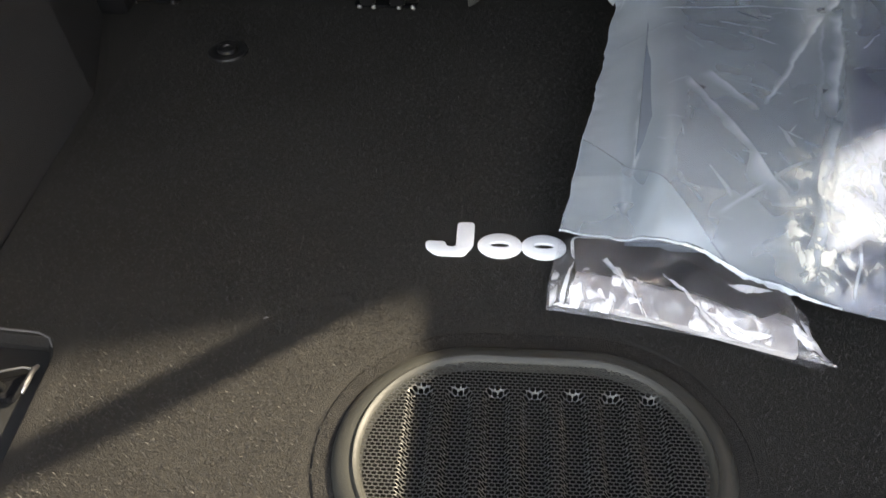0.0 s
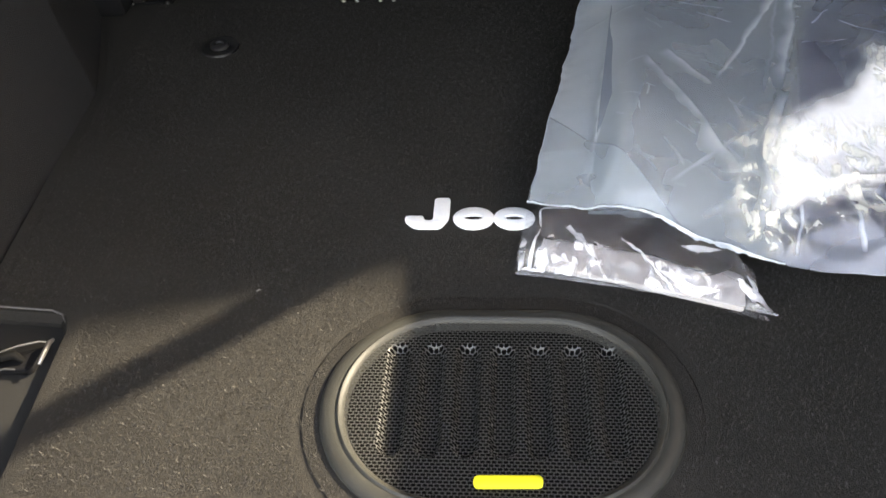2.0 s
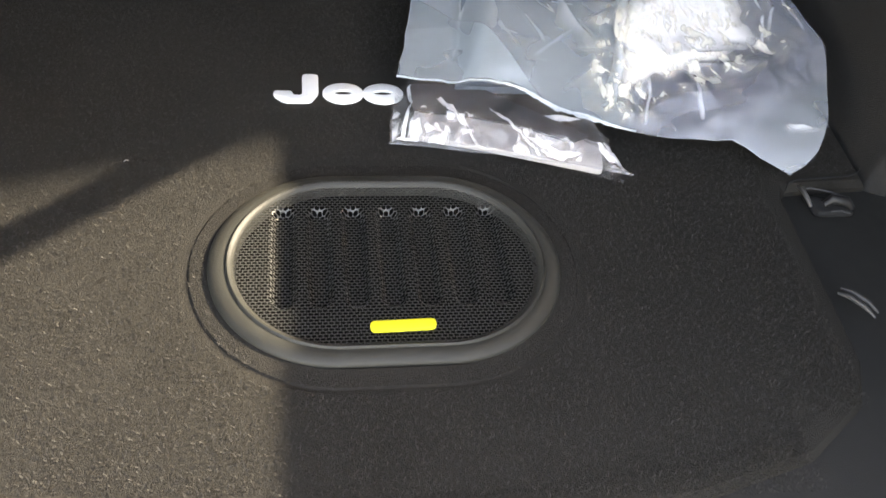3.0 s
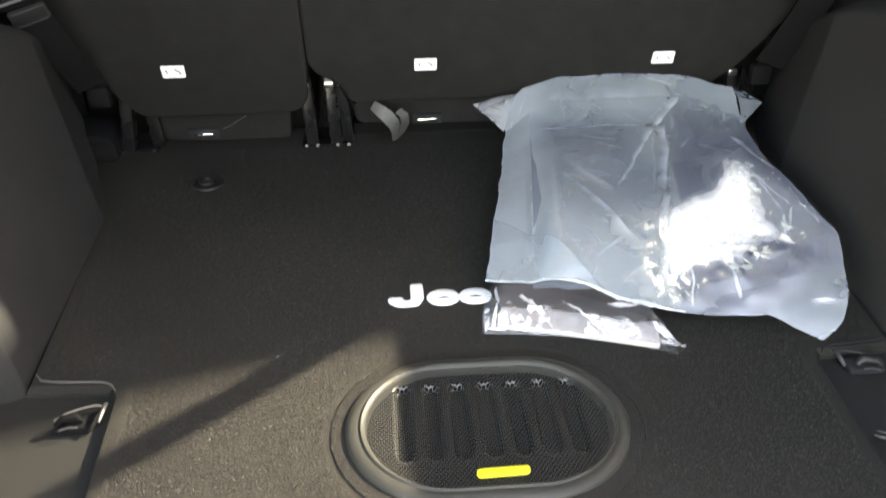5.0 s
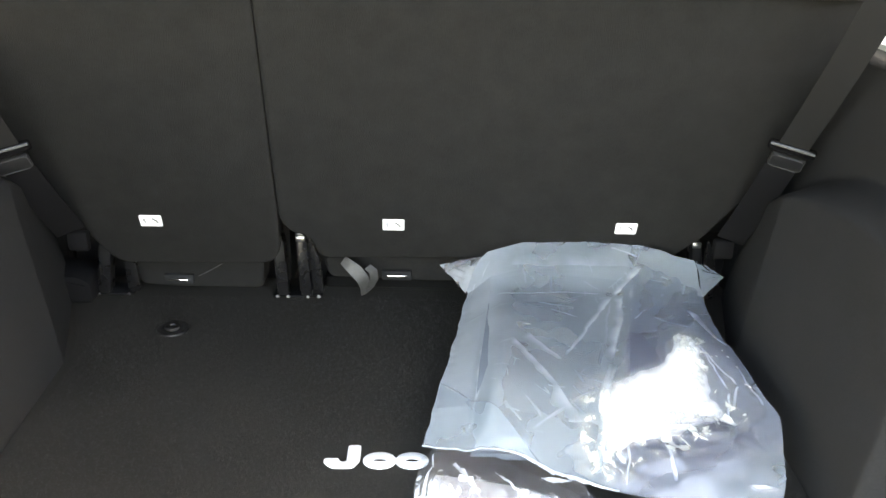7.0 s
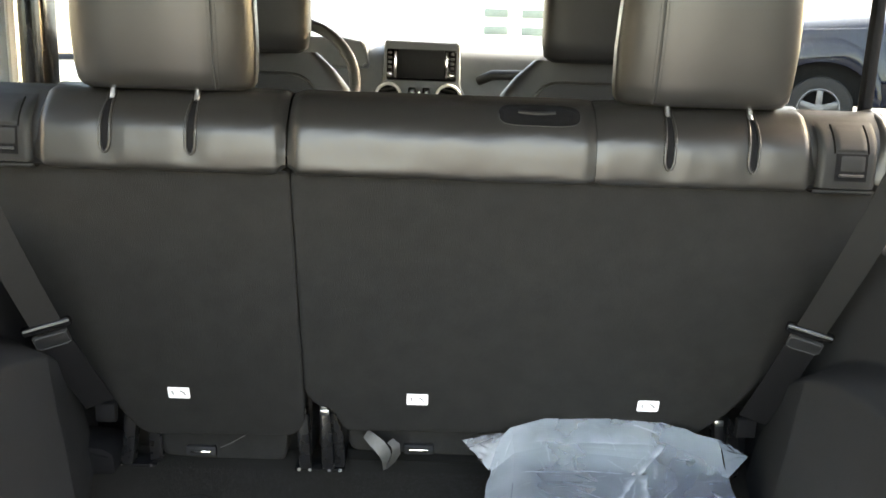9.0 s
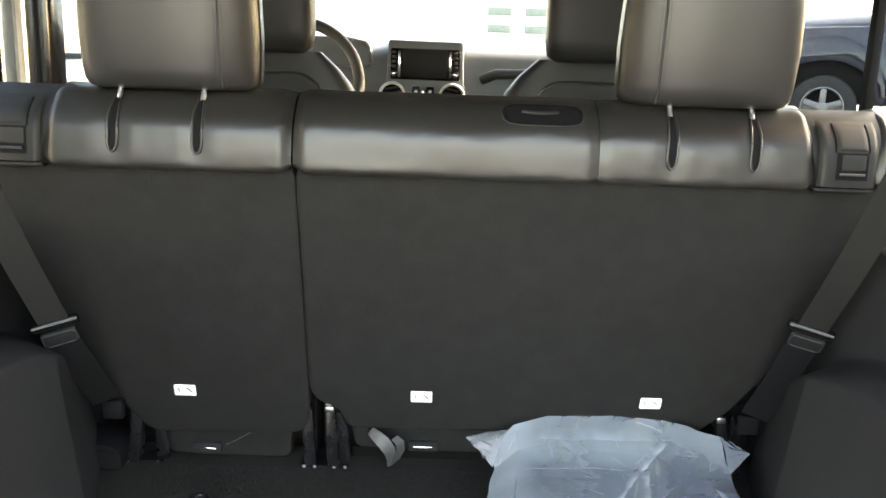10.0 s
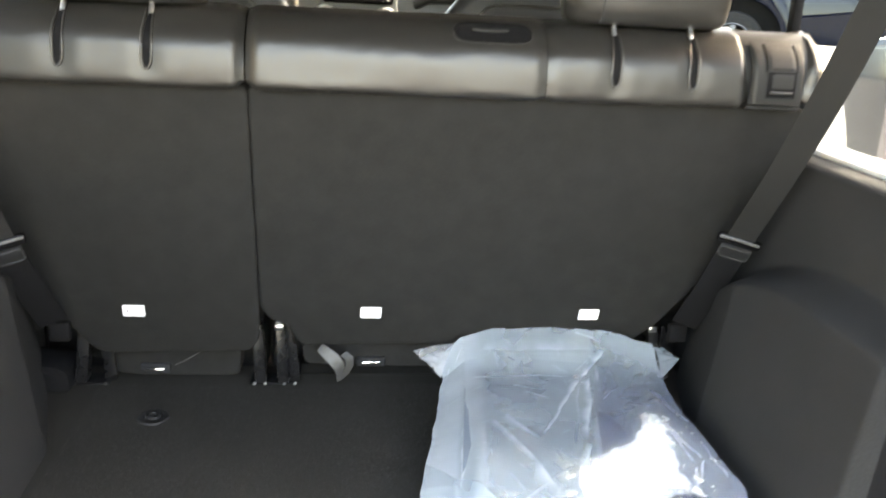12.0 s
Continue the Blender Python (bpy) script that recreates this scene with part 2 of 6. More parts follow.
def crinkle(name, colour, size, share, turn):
    """Sharp-cornered glints painted bright on bunched film, clear between them; attribute "edge" says how much."""
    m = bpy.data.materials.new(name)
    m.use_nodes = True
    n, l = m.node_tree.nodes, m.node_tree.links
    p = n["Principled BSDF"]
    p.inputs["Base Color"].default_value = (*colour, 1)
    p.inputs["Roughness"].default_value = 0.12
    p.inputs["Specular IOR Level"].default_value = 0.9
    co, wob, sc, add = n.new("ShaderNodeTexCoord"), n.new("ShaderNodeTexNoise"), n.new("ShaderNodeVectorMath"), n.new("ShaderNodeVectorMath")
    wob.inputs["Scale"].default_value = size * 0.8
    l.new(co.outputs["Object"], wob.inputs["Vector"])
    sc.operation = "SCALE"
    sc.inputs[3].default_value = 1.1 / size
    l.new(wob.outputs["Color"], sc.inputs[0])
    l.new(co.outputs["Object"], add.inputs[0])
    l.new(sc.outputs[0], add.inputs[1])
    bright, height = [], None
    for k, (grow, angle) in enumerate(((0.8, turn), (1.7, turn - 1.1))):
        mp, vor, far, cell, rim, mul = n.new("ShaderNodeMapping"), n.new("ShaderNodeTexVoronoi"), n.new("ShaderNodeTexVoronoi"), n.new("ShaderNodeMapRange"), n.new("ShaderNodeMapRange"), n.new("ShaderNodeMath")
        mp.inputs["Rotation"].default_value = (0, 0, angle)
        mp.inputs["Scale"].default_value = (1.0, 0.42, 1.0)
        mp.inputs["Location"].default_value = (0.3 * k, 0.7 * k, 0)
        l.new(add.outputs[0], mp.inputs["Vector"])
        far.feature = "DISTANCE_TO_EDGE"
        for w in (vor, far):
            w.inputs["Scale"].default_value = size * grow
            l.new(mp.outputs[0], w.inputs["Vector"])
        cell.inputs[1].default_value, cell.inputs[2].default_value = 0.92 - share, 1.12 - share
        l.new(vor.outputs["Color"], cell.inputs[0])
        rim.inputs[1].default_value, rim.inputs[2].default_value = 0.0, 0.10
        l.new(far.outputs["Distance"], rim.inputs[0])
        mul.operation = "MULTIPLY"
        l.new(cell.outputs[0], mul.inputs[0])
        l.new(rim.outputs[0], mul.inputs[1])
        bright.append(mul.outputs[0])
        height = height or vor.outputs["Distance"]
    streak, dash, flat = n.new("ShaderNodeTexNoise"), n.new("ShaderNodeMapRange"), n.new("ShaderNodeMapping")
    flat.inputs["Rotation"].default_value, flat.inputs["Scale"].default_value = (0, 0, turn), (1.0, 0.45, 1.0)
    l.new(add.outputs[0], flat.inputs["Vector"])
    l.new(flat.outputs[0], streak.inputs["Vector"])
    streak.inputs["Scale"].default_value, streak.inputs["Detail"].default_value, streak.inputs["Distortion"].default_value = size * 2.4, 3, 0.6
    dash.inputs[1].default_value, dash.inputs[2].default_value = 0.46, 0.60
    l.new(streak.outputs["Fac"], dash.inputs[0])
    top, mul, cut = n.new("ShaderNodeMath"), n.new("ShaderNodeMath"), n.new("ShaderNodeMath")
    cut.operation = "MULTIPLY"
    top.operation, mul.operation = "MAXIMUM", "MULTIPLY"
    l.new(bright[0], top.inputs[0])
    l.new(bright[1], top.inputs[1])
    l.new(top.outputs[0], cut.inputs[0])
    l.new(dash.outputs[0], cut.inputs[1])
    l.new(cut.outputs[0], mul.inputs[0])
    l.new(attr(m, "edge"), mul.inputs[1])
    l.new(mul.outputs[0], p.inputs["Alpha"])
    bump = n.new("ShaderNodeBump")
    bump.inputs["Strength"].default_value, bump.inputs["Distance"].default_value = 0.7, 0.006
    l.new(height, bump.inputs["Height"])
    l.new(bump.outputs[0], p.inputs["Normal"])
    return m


SILVER = crinkle("silver_glint_film", (0.90, 0.89, 0.91), 22, 0.56, 0.7)
CREAM = crinkle("cream_glint_film", (0.93, 0.92, 0.84), 28, 0.66, 0.5)


def glare_mat():
    """White layer painted on the film for sun glare: its rim frays out softly and unevenly."""
    m = mat("white_glare_soft", (0.94, 0.94, 0.95), 0.14, vary=0.06, scale=40, bump=0, stain=12, spec=0.8)
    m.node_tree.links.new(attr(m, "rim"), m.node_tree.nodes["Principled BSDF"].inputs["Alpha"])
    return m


GLARE = glare_mat()


def glass_mat(name, tint):
    m = bpy.data.materials.new(name)
    m.use_nodes = True
    n, l = m.node_tree.nodes, m.node_tree.links
    n.remove(n["Principled BSDF"])
    tr, gl, fr, mx = n.new("ShaderNodeBsdfTransparent"), n.new("ShaderNodeBsdfGlossy"), n.new("ShaderNodeLayerWeight"), n.new("ShaderNodeMixShader")
    tr.inputs[0].default_value = (*tint, 1)
    gl.inputs["Roughness"].default_value = 0.02
    pw, sc = n.new("ShaderNodeMath"), n.new("ShaderNodeMath")
    pw.operation, sc.operation = "POWER", "MULTIPLY_ADD"
    pw.inputs[1].default_value, sc.inputs[1].default_value, sc.inputs[2].default_value = 5.0, 0.04, 0.003
    l.new(fr.outputs["Facing"], pw.inputs[0])
    l.new(pw.outputs[0], sc.inputs[0])
    l.new(sc.outputs[0], mx.inputs[0])
    l.new(tr.outputs[0], mx.inputs[1])
    l.new(gl.outputs[0], mx.inputs[2])
    l.new(mx.outputs[0], n["Material Output"].inputs[0])
    return m


GLASS = glass_mat("window_glass", (0.9, 0.93, 0.92))
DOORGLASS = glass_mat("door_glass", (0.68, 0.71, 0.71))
# copy for the left door, tinted darker only to dim the light outside
DIMGLASS = glass_mat("dimmed_door_glass", (0.55, 0.575, 0.575))
PRIVACY = glass_mat("privacy_glass", (0.40, 0.42, 0.425))


def grille_mat():
    """Perforated black sheet: staggered long holes, open through the sheet."""
    m = bpy.data.materials.new("perforated_grille")
    m.use_nodes = True
    n, l = m.node_tree.nodes, m.node_tree.links
    p, out = n["Principled BSDF"], n["Material Output"]
    p.inputs["Base Color"].default_value = (0.040, 0.040, 0.038, 1)
    p.inputs["Roughness"].default_value = 0.42
    co, sep = n.new("ShaderNodeTexCoord"), n.new("ShaderNodeSeparateXYZ")
    l.new(co.outputs["Object"], sep.inputs[0])

    def calc(op, a, b=None):
        k = n.new("ShaderNodeMath")
        k.operation = op
        for i, v in enumerate((a, b)):
            if v is None:
                continue
            if isinstance(v, (int, float)):
                k.inputs[i].default_value = v
            else:
                l.new(v, k.inputs[i])
        return k.outputs[0]

    PX, PY = 0.0053, 0.0036
    row = calc("FLOOR", calc("DIVIDE", sep.outputs[1], PY))
    shift = calc("MULTIPLY", calc("FLOORED_MODULO", row, 2.0), 0.5)
    u = calc("SUBTRACT", calc("FRACT", calc("ADD", calc("DIVIDE", sep.outputs[0], PX), shift)), 0.5)
    v = calc("SUBTRACT", calc("FRACT", calc("DIVIDE", sep.outputs[1], PY)), 0.5)
    over = calc("MAXIMUM", calc("SUBTRACT", calc("MULTIPLY", calc("ABSOLUTE", u), PX * 1000), 0.9), 0.0)
    d = calc("ADD", calc("POWER", over, 2.0), calc("POWER", calc("MULTIPLY", v, PY * 1000), 2.0))
    hole = calc("LESS_THAN", d, 1.42 ** 2)
    tr, mx = n.new("ShaderNodeBsdfTransparent"), n.new("ShaderNodeMixShader")
    l.new(hole, mx.inputs[0])
    l.new(p.outputs[0], mx.inputs[1])
    l.new(tr.outputs[0], mx.inputs[2])
    l.new(mx.outputs[0], out.inputs[0])
    return m


GRILLE = grille_mat()


# ---------------------------------------------------------------- building helpers
def thing(name, label, category, group="", kind="", at=(0, 0, 0)):
    ob = new(name)
    ob.location = at
    return tagged(ob, label, category, group, kind)


def mesh(bm, name, material, smooth=True, angle=40):
    me = bpy.data.meshes.new(name)
    bmesh.ops.recalc_face_normals(bm, faces=bm.faces)
    bm.to_mesh(me)
    bm.free()
    me.materials.append(material)
    if smooth:
        me.polygons.foreach_set("use_smooth", [True] * len(me.polygons))
        me.set_sharp_from_angle(angle=radians(angle))
    return me


def part(name, bm, material, parent, label="", smooth=True, angle=40):
    ob = new(name, mesh(bm, name, material, smooth, angle))
    ob.parent = parent
    ob.matrix_parent_inverse = Matrix.Translation(-parent.matrix_basis.translation)
    return tagged(ob, label)


def solid(name, bm, material, label, category, group="", kind="", angle=40):
    return tagged(new(name, mesh(bm, name, material, True, angle)), label, category, group, kind)


def box(size, at=(0, 0, 0), bevel=0.0, turn=None, seg=2):
    bm = bmesh.new()
    bmesh.ops.create_cube(bm, size=1)
    bmesh.ops.scale(bm, vec=size, verts=bm.verts)
    if bevel:
        bmesh.ops.bevel(bm, geom=list(bm.edges), offset=bevel, segments=seg, profile=0.5, affect="EDGES")
    bm.transform(Matrix.Translation(at) @ (turn or Matrix.Identity(4)))
    return bm


def join(*bms):
    base = bmesh.new()
    for b in bms:
        me = bpy.data.meshes.new("joining")
        b.to_mesh(me)
        b.free()
        base.from_mesh(me)
        bpy.data.meshes.remove(me)
    return base


def loops(rings, closed=True, caps=(False, False)):
    """A skin over rows of points; every row has as many."""
    bm = bmesh.new()
    rows = [[bm.verts.new(p) for p in ring] for ring in rings]
    n = len(rows[0])
    for a, b in zip(rows, rows[1:]):
        for i in range(n if closed else n - 1):
            j = (i + 1) % n
            bm.faces.new((a[i], a[j], b[j], b[i]))
    if caps[0]:
        bm.faces.new(rows[0][::-1])
    if caps[1]:
        bm.faces.new(rows[-1])
    return bm


def tube(points, radius, n=8, caps=True, closed=False):
    pts = [Vector(p) for p in points]
    rings, up = [], Vector((0.13, 0.27, 0.95)).normalized()
    for i, p in enumerate(pts):
        if closed:
            d = pts[(i + 1) % len(pts)] - pts[i - 1]
        else:
            d = pts[min(i + 1, len(pts) - 1)] - pts[max(i - 1, 0)]
        d.normalize()
        side = d.cross(up).normalized()
        top = side.cross(d)
        r = radius[i] if isinstance(radius, (list, tuple)) else radius
        rings.append([p + r * (math.cos(a) * side + math.sin(a) * top) for a in (2 * math.pi * k / n for k in range(n))])
    if closed:
        rings.append(rings[0])
        bm = loops(rings)
        bmesh.ops.remove_doubles(bm, verts=bm.verts, dist=1e-6)
        return bm
    return loops(rings, True, (caps, caps))


def ribbon(points, wide, thick):
    """A strap along points; wide: half its width as a vector, or one for each point."""
    pts = [Vector(p) for p in points]
    rings = []
    for i, p in enumerate(pts):
        d = (pts[min(i + 1, len(pts) - 1)] - pts[max(i - 1, 0)]).normalized()
        w = Vector(wide[i]) if isinstance(wide, list) else Vector(wide)
        n = d.cross(w).normalized() * thick / 2
        rings.append([p - w - n, p + w - n, p + w + n, p - w + n])
    return loops(rings, True, (True, True))


def prism(outline, axis, a, b, bevel=0.0):
    """An outline of 2D points pushed along an axis from a to b."""
    put = {"x": lambda u, v, w: (w, u, v), "y": lambda u, v, w: (u, w, v), "z": lambda u, v, w: (u, v, w)}[axis]
    bm = loops([[put(u, v, a) for u, v in outline], [put(u, v, b) for u, v in outline]], True, (True, True))
    if bevel:
        bmesh.ops.recalc_face_normals(bm, faces=bm.faces)
        bmesh.ops.bevel(bm, geom=list(bm.edges), offset=bevel, segments=2, profile=0.5, affect="EDGES")
    return bm


def grid(nu, nv, f):
    return loops([[f(u / (nu - 1), v / (nv - 1)) for u in range(nu)] for v in range(nv)], False)


def smooth(a, b, x):
    t = min(1, max(0, (x - a) / (b - a)))
    return t * t * (3 - 2 * t)


def chain(points, s):
    """The place at the share s of a line of points."""
    pts = [Vector(p) for p in points]
    lens = [(b - a).length for a, b in zip(pts, pts[1:])]
    rest = s * sum(lens)
    for i, d in enumerate(lens):
        if rest <= d or i == len(lens) - 1:
            return pts[i].lerp(pts[i + 1], min(1, rest / d))
        rest -= d


def rounded(points, r=0.02, seg=5):
    """A closed 2D outline with its corners rounded."""
    out, n = [], len(points)
    for i in range(n):
        p, a, b = Vector(points[i]), Vector(points[i - 1]), Vector(points[(i + 1) % n])
        k = min(r, (a - p).length * 0.45, (b - p).length * 0.45)
        s, e = p + (a - p).normalized() * k, p + (b - p).normalized() * k
        for j in range(seg + 1):
            t = j / seg
            out.append(tuple(s * (1 - t) ** 2 + p * 2 * t * (1 - t) + e * t * t))
    return out


def stadium(half_w, half_h, n=96, cx=0.0, cy=0.0):
    """A long oval: two half circles and the straight lines between them."""
    flat, q, out = half_w - half_h, n // 4, []
    for k, (sx, a0) in enumerate(((1, -90), (-1, 90))):
        for i in range(2 * q - 8):
            a = radians(a0 + 180 * i / (2 * q - 9))
            out.append((cx + sx * flat + half_h * math.cos(a), cy + half_h * math.sin(a)))
        for i in range(1, 9):
            out.append((cx + sx * flat * (1 - 2 * i / 9), cy + sx * half_h))
    return out


# ---------------------------------------------------------------- the car's shell
def mid(y):
    """The middle of the car, which stands a little askew to the axes."""
    return 0.067 - 0.029 * y


RC, RY = 0.0765, -0.309                     # the loudspeaker's middle on the floor


def floor_outline(inset):
    """The load floor's edge: wheel arches, side recesses, rounded rear corners."""
    i = inset
    half = [(-0.695 + i, 0.60), (-0.690 + i, 0.47), (-0.640 + i, 0.34), (-0.612 + i, 0.24), (-0.600 + i, 0.10), (-0.588 + i, -0.190 + i),
            (-0.480 + i, -0.198 + i), (-0.471 + i, -0.215), (-0.466 + i, -0.36), (-0.462 + i, -0.44), (-0.440 + i * 0.9, -0.49 + i * 0.4), (-0.370 + i * 0.5, -0.540 + i * 0.8), (-0.25, -0.572 + i), (-0.1, -0.586 + i)]
    left = [(0.072 + x, y) for x, y in half]
    right = [(0.072 - x, y) for x, y in half[::-1]]
    return left + right


def load_floor():
    bm = bmesh.new()
    top, low = floor_outline(0.034), floor_outline(0.0)
    outer = [bm.verts.new((x, y, 0)) for x, y in top]
    hole = [bm.verts.new((x, y, 0)) for x, y in stadium(0.197, 0.151, 96, RC - 0.005, RY + 0.002)]
    edges = [bm.edges.new((r[i], r[(i + 1) % len(r)])) for r in (outer, hole) for i in range(len(r))]
    bmesh.ops.triangle_fill(bm, use_beauty=True, edges=edges)
    prev = outer
    for ring, z in ((floor_outline(0.031), -0.0008), (floor_outline(0.027), -0.0008), (floor_outline(0.023), -0.0003), (floor_outline(0.006), -0.005), (low, -0.013), (low, -0.035)):
        cur = [bm.verts.new((x, y, z)) for x, y in ring]
        for i in range(len(cur)):
            j = (i + 1) % len(cur)
            bm.faces.new((prev[i], prev[j], cur[j], cur[i]))
        prev = cur
    prev = hole
    for w, h, z in ((0.1950, 0.1480, -0.0016), (0.1930, 0.1460, -0.0016), (0.191, 0.144, 0.0002), (0.180, 0.134, 0.0012), (0.172, 0.126, 0.002)):
        cur = [bm.verts.new((x, y, z)) for x, y in stadium(w, h, 96, RC, RY)]
        for i in range(len(cur)):
            j = (i + 1) % len(cur)
            bm.faces.new((prev[i], prev[j], cur[j], cur[i]))
        prev = cur
    return solid("floor", bm, CARPET, "dark charcoal carpeted load floor of a car boot", "floor", kind="structure", angle=30)


load_floor()

# under-floor tray and rear threshold
tray = solid("floor_tray", join(box((1.62, 1.40, 0.02), (0.07, -0.06, -0.030), 0.004), box((1.25, 0.10, 0.05), (0.07, -0.655, -0.075), 0.01)), TRAYPLASTIC,
             "dark grey plastic tray and threshold round the load floor", "floor tray", kind="structure")


def arch(y, z):
    """How far a point of the side wall lies inside the wheel arch: 1 inside, 0 outside."""
    back = smooth(-0.235, -0.185, y)
    dy = max(0.0, y - 0.02) / 0.52
    top = 0.385 * math.sqrt(max(0.0, 1 - dy * dy))
    return back * smooth(top + 0.018, top - 0.022, z)


def side_wall(sign, name, label, top):
    def at(u, v):
        y, z = -0.75 + 1.40 * u, -0.05 + (top + 0.05) * v
        inner = 0.590 + 0.30 * max(0.0, y - 0.24) + 0.05 * max(0.0, z) / 0.4
        outer = 0.715 + 0.03 * z
        x = outer + (inner - outer) * arch(y, z)
        x += 0.0015 * noise.noise((y * 9, z * 9, 3.1 * sign))
        return (0.072 - 0.029 * (y + 0.2) * 0.4 + sign * x, y, z)

    bm = grid(300, 160, at)
    # ledge at the top, outwards, and the wall's back
    edge = [v for v in bm.verts if v.co.z > top - 0.001]
    edge.sort(key=lambda v: v.co.y)
    rows = [edge]
    for dx, dz in ((0.012, 0.008), (0.10, 0.010), (0.10, -0.62)):
        rows.append([bm.verts.new((v.co.x + sign * dx, v.co.y, v.co.z + dz)) for v in edge])
    for a, b in zip(rows, rows[1:]):
        for i in range(len(a) - 1):
            bm.faces.new((a[i], a[i + 1], b[i + 1], b[i]))
    # carpet on the arch, matt black above it on the left and at the right rear
    for f in bm.faces:
        c = f.calc_center_median()
        f.material_index = 1 if (sign < 0 and c.y < 0.55 and c.z > 0.16 and arch(c.y, c.z) < 0.35 and c.y > -0.24) or (sign > 0 and c.y < -0.20) else 0
    wall = solid(name, bm, SIDECARPET, label, "wall", kind="structure", angle=60)
    wall.data.materials.append(MATTBLACK)
    return wall


side_wall(-1, "wall_left", "dark carpeted side wall with a bulging wheel arch", 0.520)
side_wall(1, "wall_right", "dark carpeted side wall with a bulging wheel arch", 0.548)


def body_side(sign, name):
    """Outer body below the windows, pillars and roof rail."""
    x0, x1 = 0.07 + sign * 0.79, 0.07 + sign * 0.86
    lo, hi = min(x0, x1), max(x0, x1)

    def slab(y0, y1, z0, z1):
        return box((hi - lo, y1 - y0, z1 - z0), ((lo + hi) / 2, (y0 + y1) / 2, (z0 + z1) / 2), 0.012)

    parts = [slab(-0.80, 2.60, -0.55, 0.515), slab(-0.80, -0.70, 0.515, 1.14), slab(1.30, 1.42, 0.515, 1.14), slab(-0.80, 1.62, 1.08, 1.16)]
    return solid(name, join(*parts), BODYPAINT, "glossy black car body side with its pillars", "car body", kind="structure")


body_side(-1, "body_left")
body_side(1, "body_right")
# window ledges of the body metal, their pale colour standing in for full sun
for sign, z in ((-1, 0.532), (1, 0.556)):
    solid("window_ledge", box((0.075, 1.5, 0.022), (0.07 + sign * 0.822, 0.10, z), 0.005), PALEPAINT, "metal ledge under a side window, coloured pale for the sun", "ledge", kind="structure")
lt = thing("window_latch", "black and chrome latch on the window ledge", "latch", at=(-0.655, 0.11, 0.535))
part("base", box((0.03, 0.075, 0.016), (-0.655, 0.105, 0.545), 0.004), GLOSSBLACK, lt)
part("lever", box((0.014, 0.055, 0.014), (-0.650, 0.105, 0.566), 0.004, pose(0, 0, 0, 12, 0, 0)), CHROME, lt)

solid("ceiling", box((1.70, 2.15, 0.05), (0.07, 0.475, 1.185), 0.02), HEADLINER, "grey headliner under the car's roof", "ceiling", kind="structure")
# windscreen frame and front bulkhead
solid("windscreen_frame", join(box((1.66, 0.07, 0.07), (0.02, 1.58, 1.14), 0.015), box((0.07, 0.08, 0.75), (0.02 - 0.79, 1.88, 0.95), 0.015, pose(0, 0, 0, 46, 0, 0)),
                               box((0.07, 0.08, 0.75), (0.02 + 0.79, 1.88, 0.95), 0.015, pose(0, 0, 0, 46, 0, 0))), BODYPAINT, "black windscreen frame", "car body", kind="structure")
solid("front_bulkhead", box((1.64, 0.08, 1.2), (0.02, 2.22, 0.05), 0.01), PLASTIC, "black bulkhead behind the dashboard", "car body", kind="structure")
solid("cabin_floor", box((1.6, 1.7, 0.03), (0.03, 1.40, -0.30), 0.005), PLASTIC, "black cabin floor between the seat rows", "floor", kind="structure")
# pillar of the rear side door
solid("door_pillar_right", box((0.018, 0.024, 0.62), (0.806, 0.385, 0.86), 0.005), MATTBLACK, "thin black door pillar beside the rear seat", "pillar", kind="structure")
solid("door_pillar_left", join(box((0.05, 0.085, 0.62), (-0.755, 0.715, 0.86), 0.012)), GLOSSBLACK, "black door pillar of the rear side door", "pillar", kind="structure")
# pale colour painted for sunlight on the pillar's edge
solid("sunlit_edge_left", box((0.03, 0.035, 0.62), (-0.775, 0.615, 0.86), 0.008), PALEPAINT, "pale strip that stands in for the pillar's sunlit edge", "pillar", kind="structure")
solid("door_frame_left", box((0.03, 0.05, 0.62), (-0.79, 0.545, 0.86), 0.008), PLASTIC, "grey door frame strip", "pillar", kind="structure")


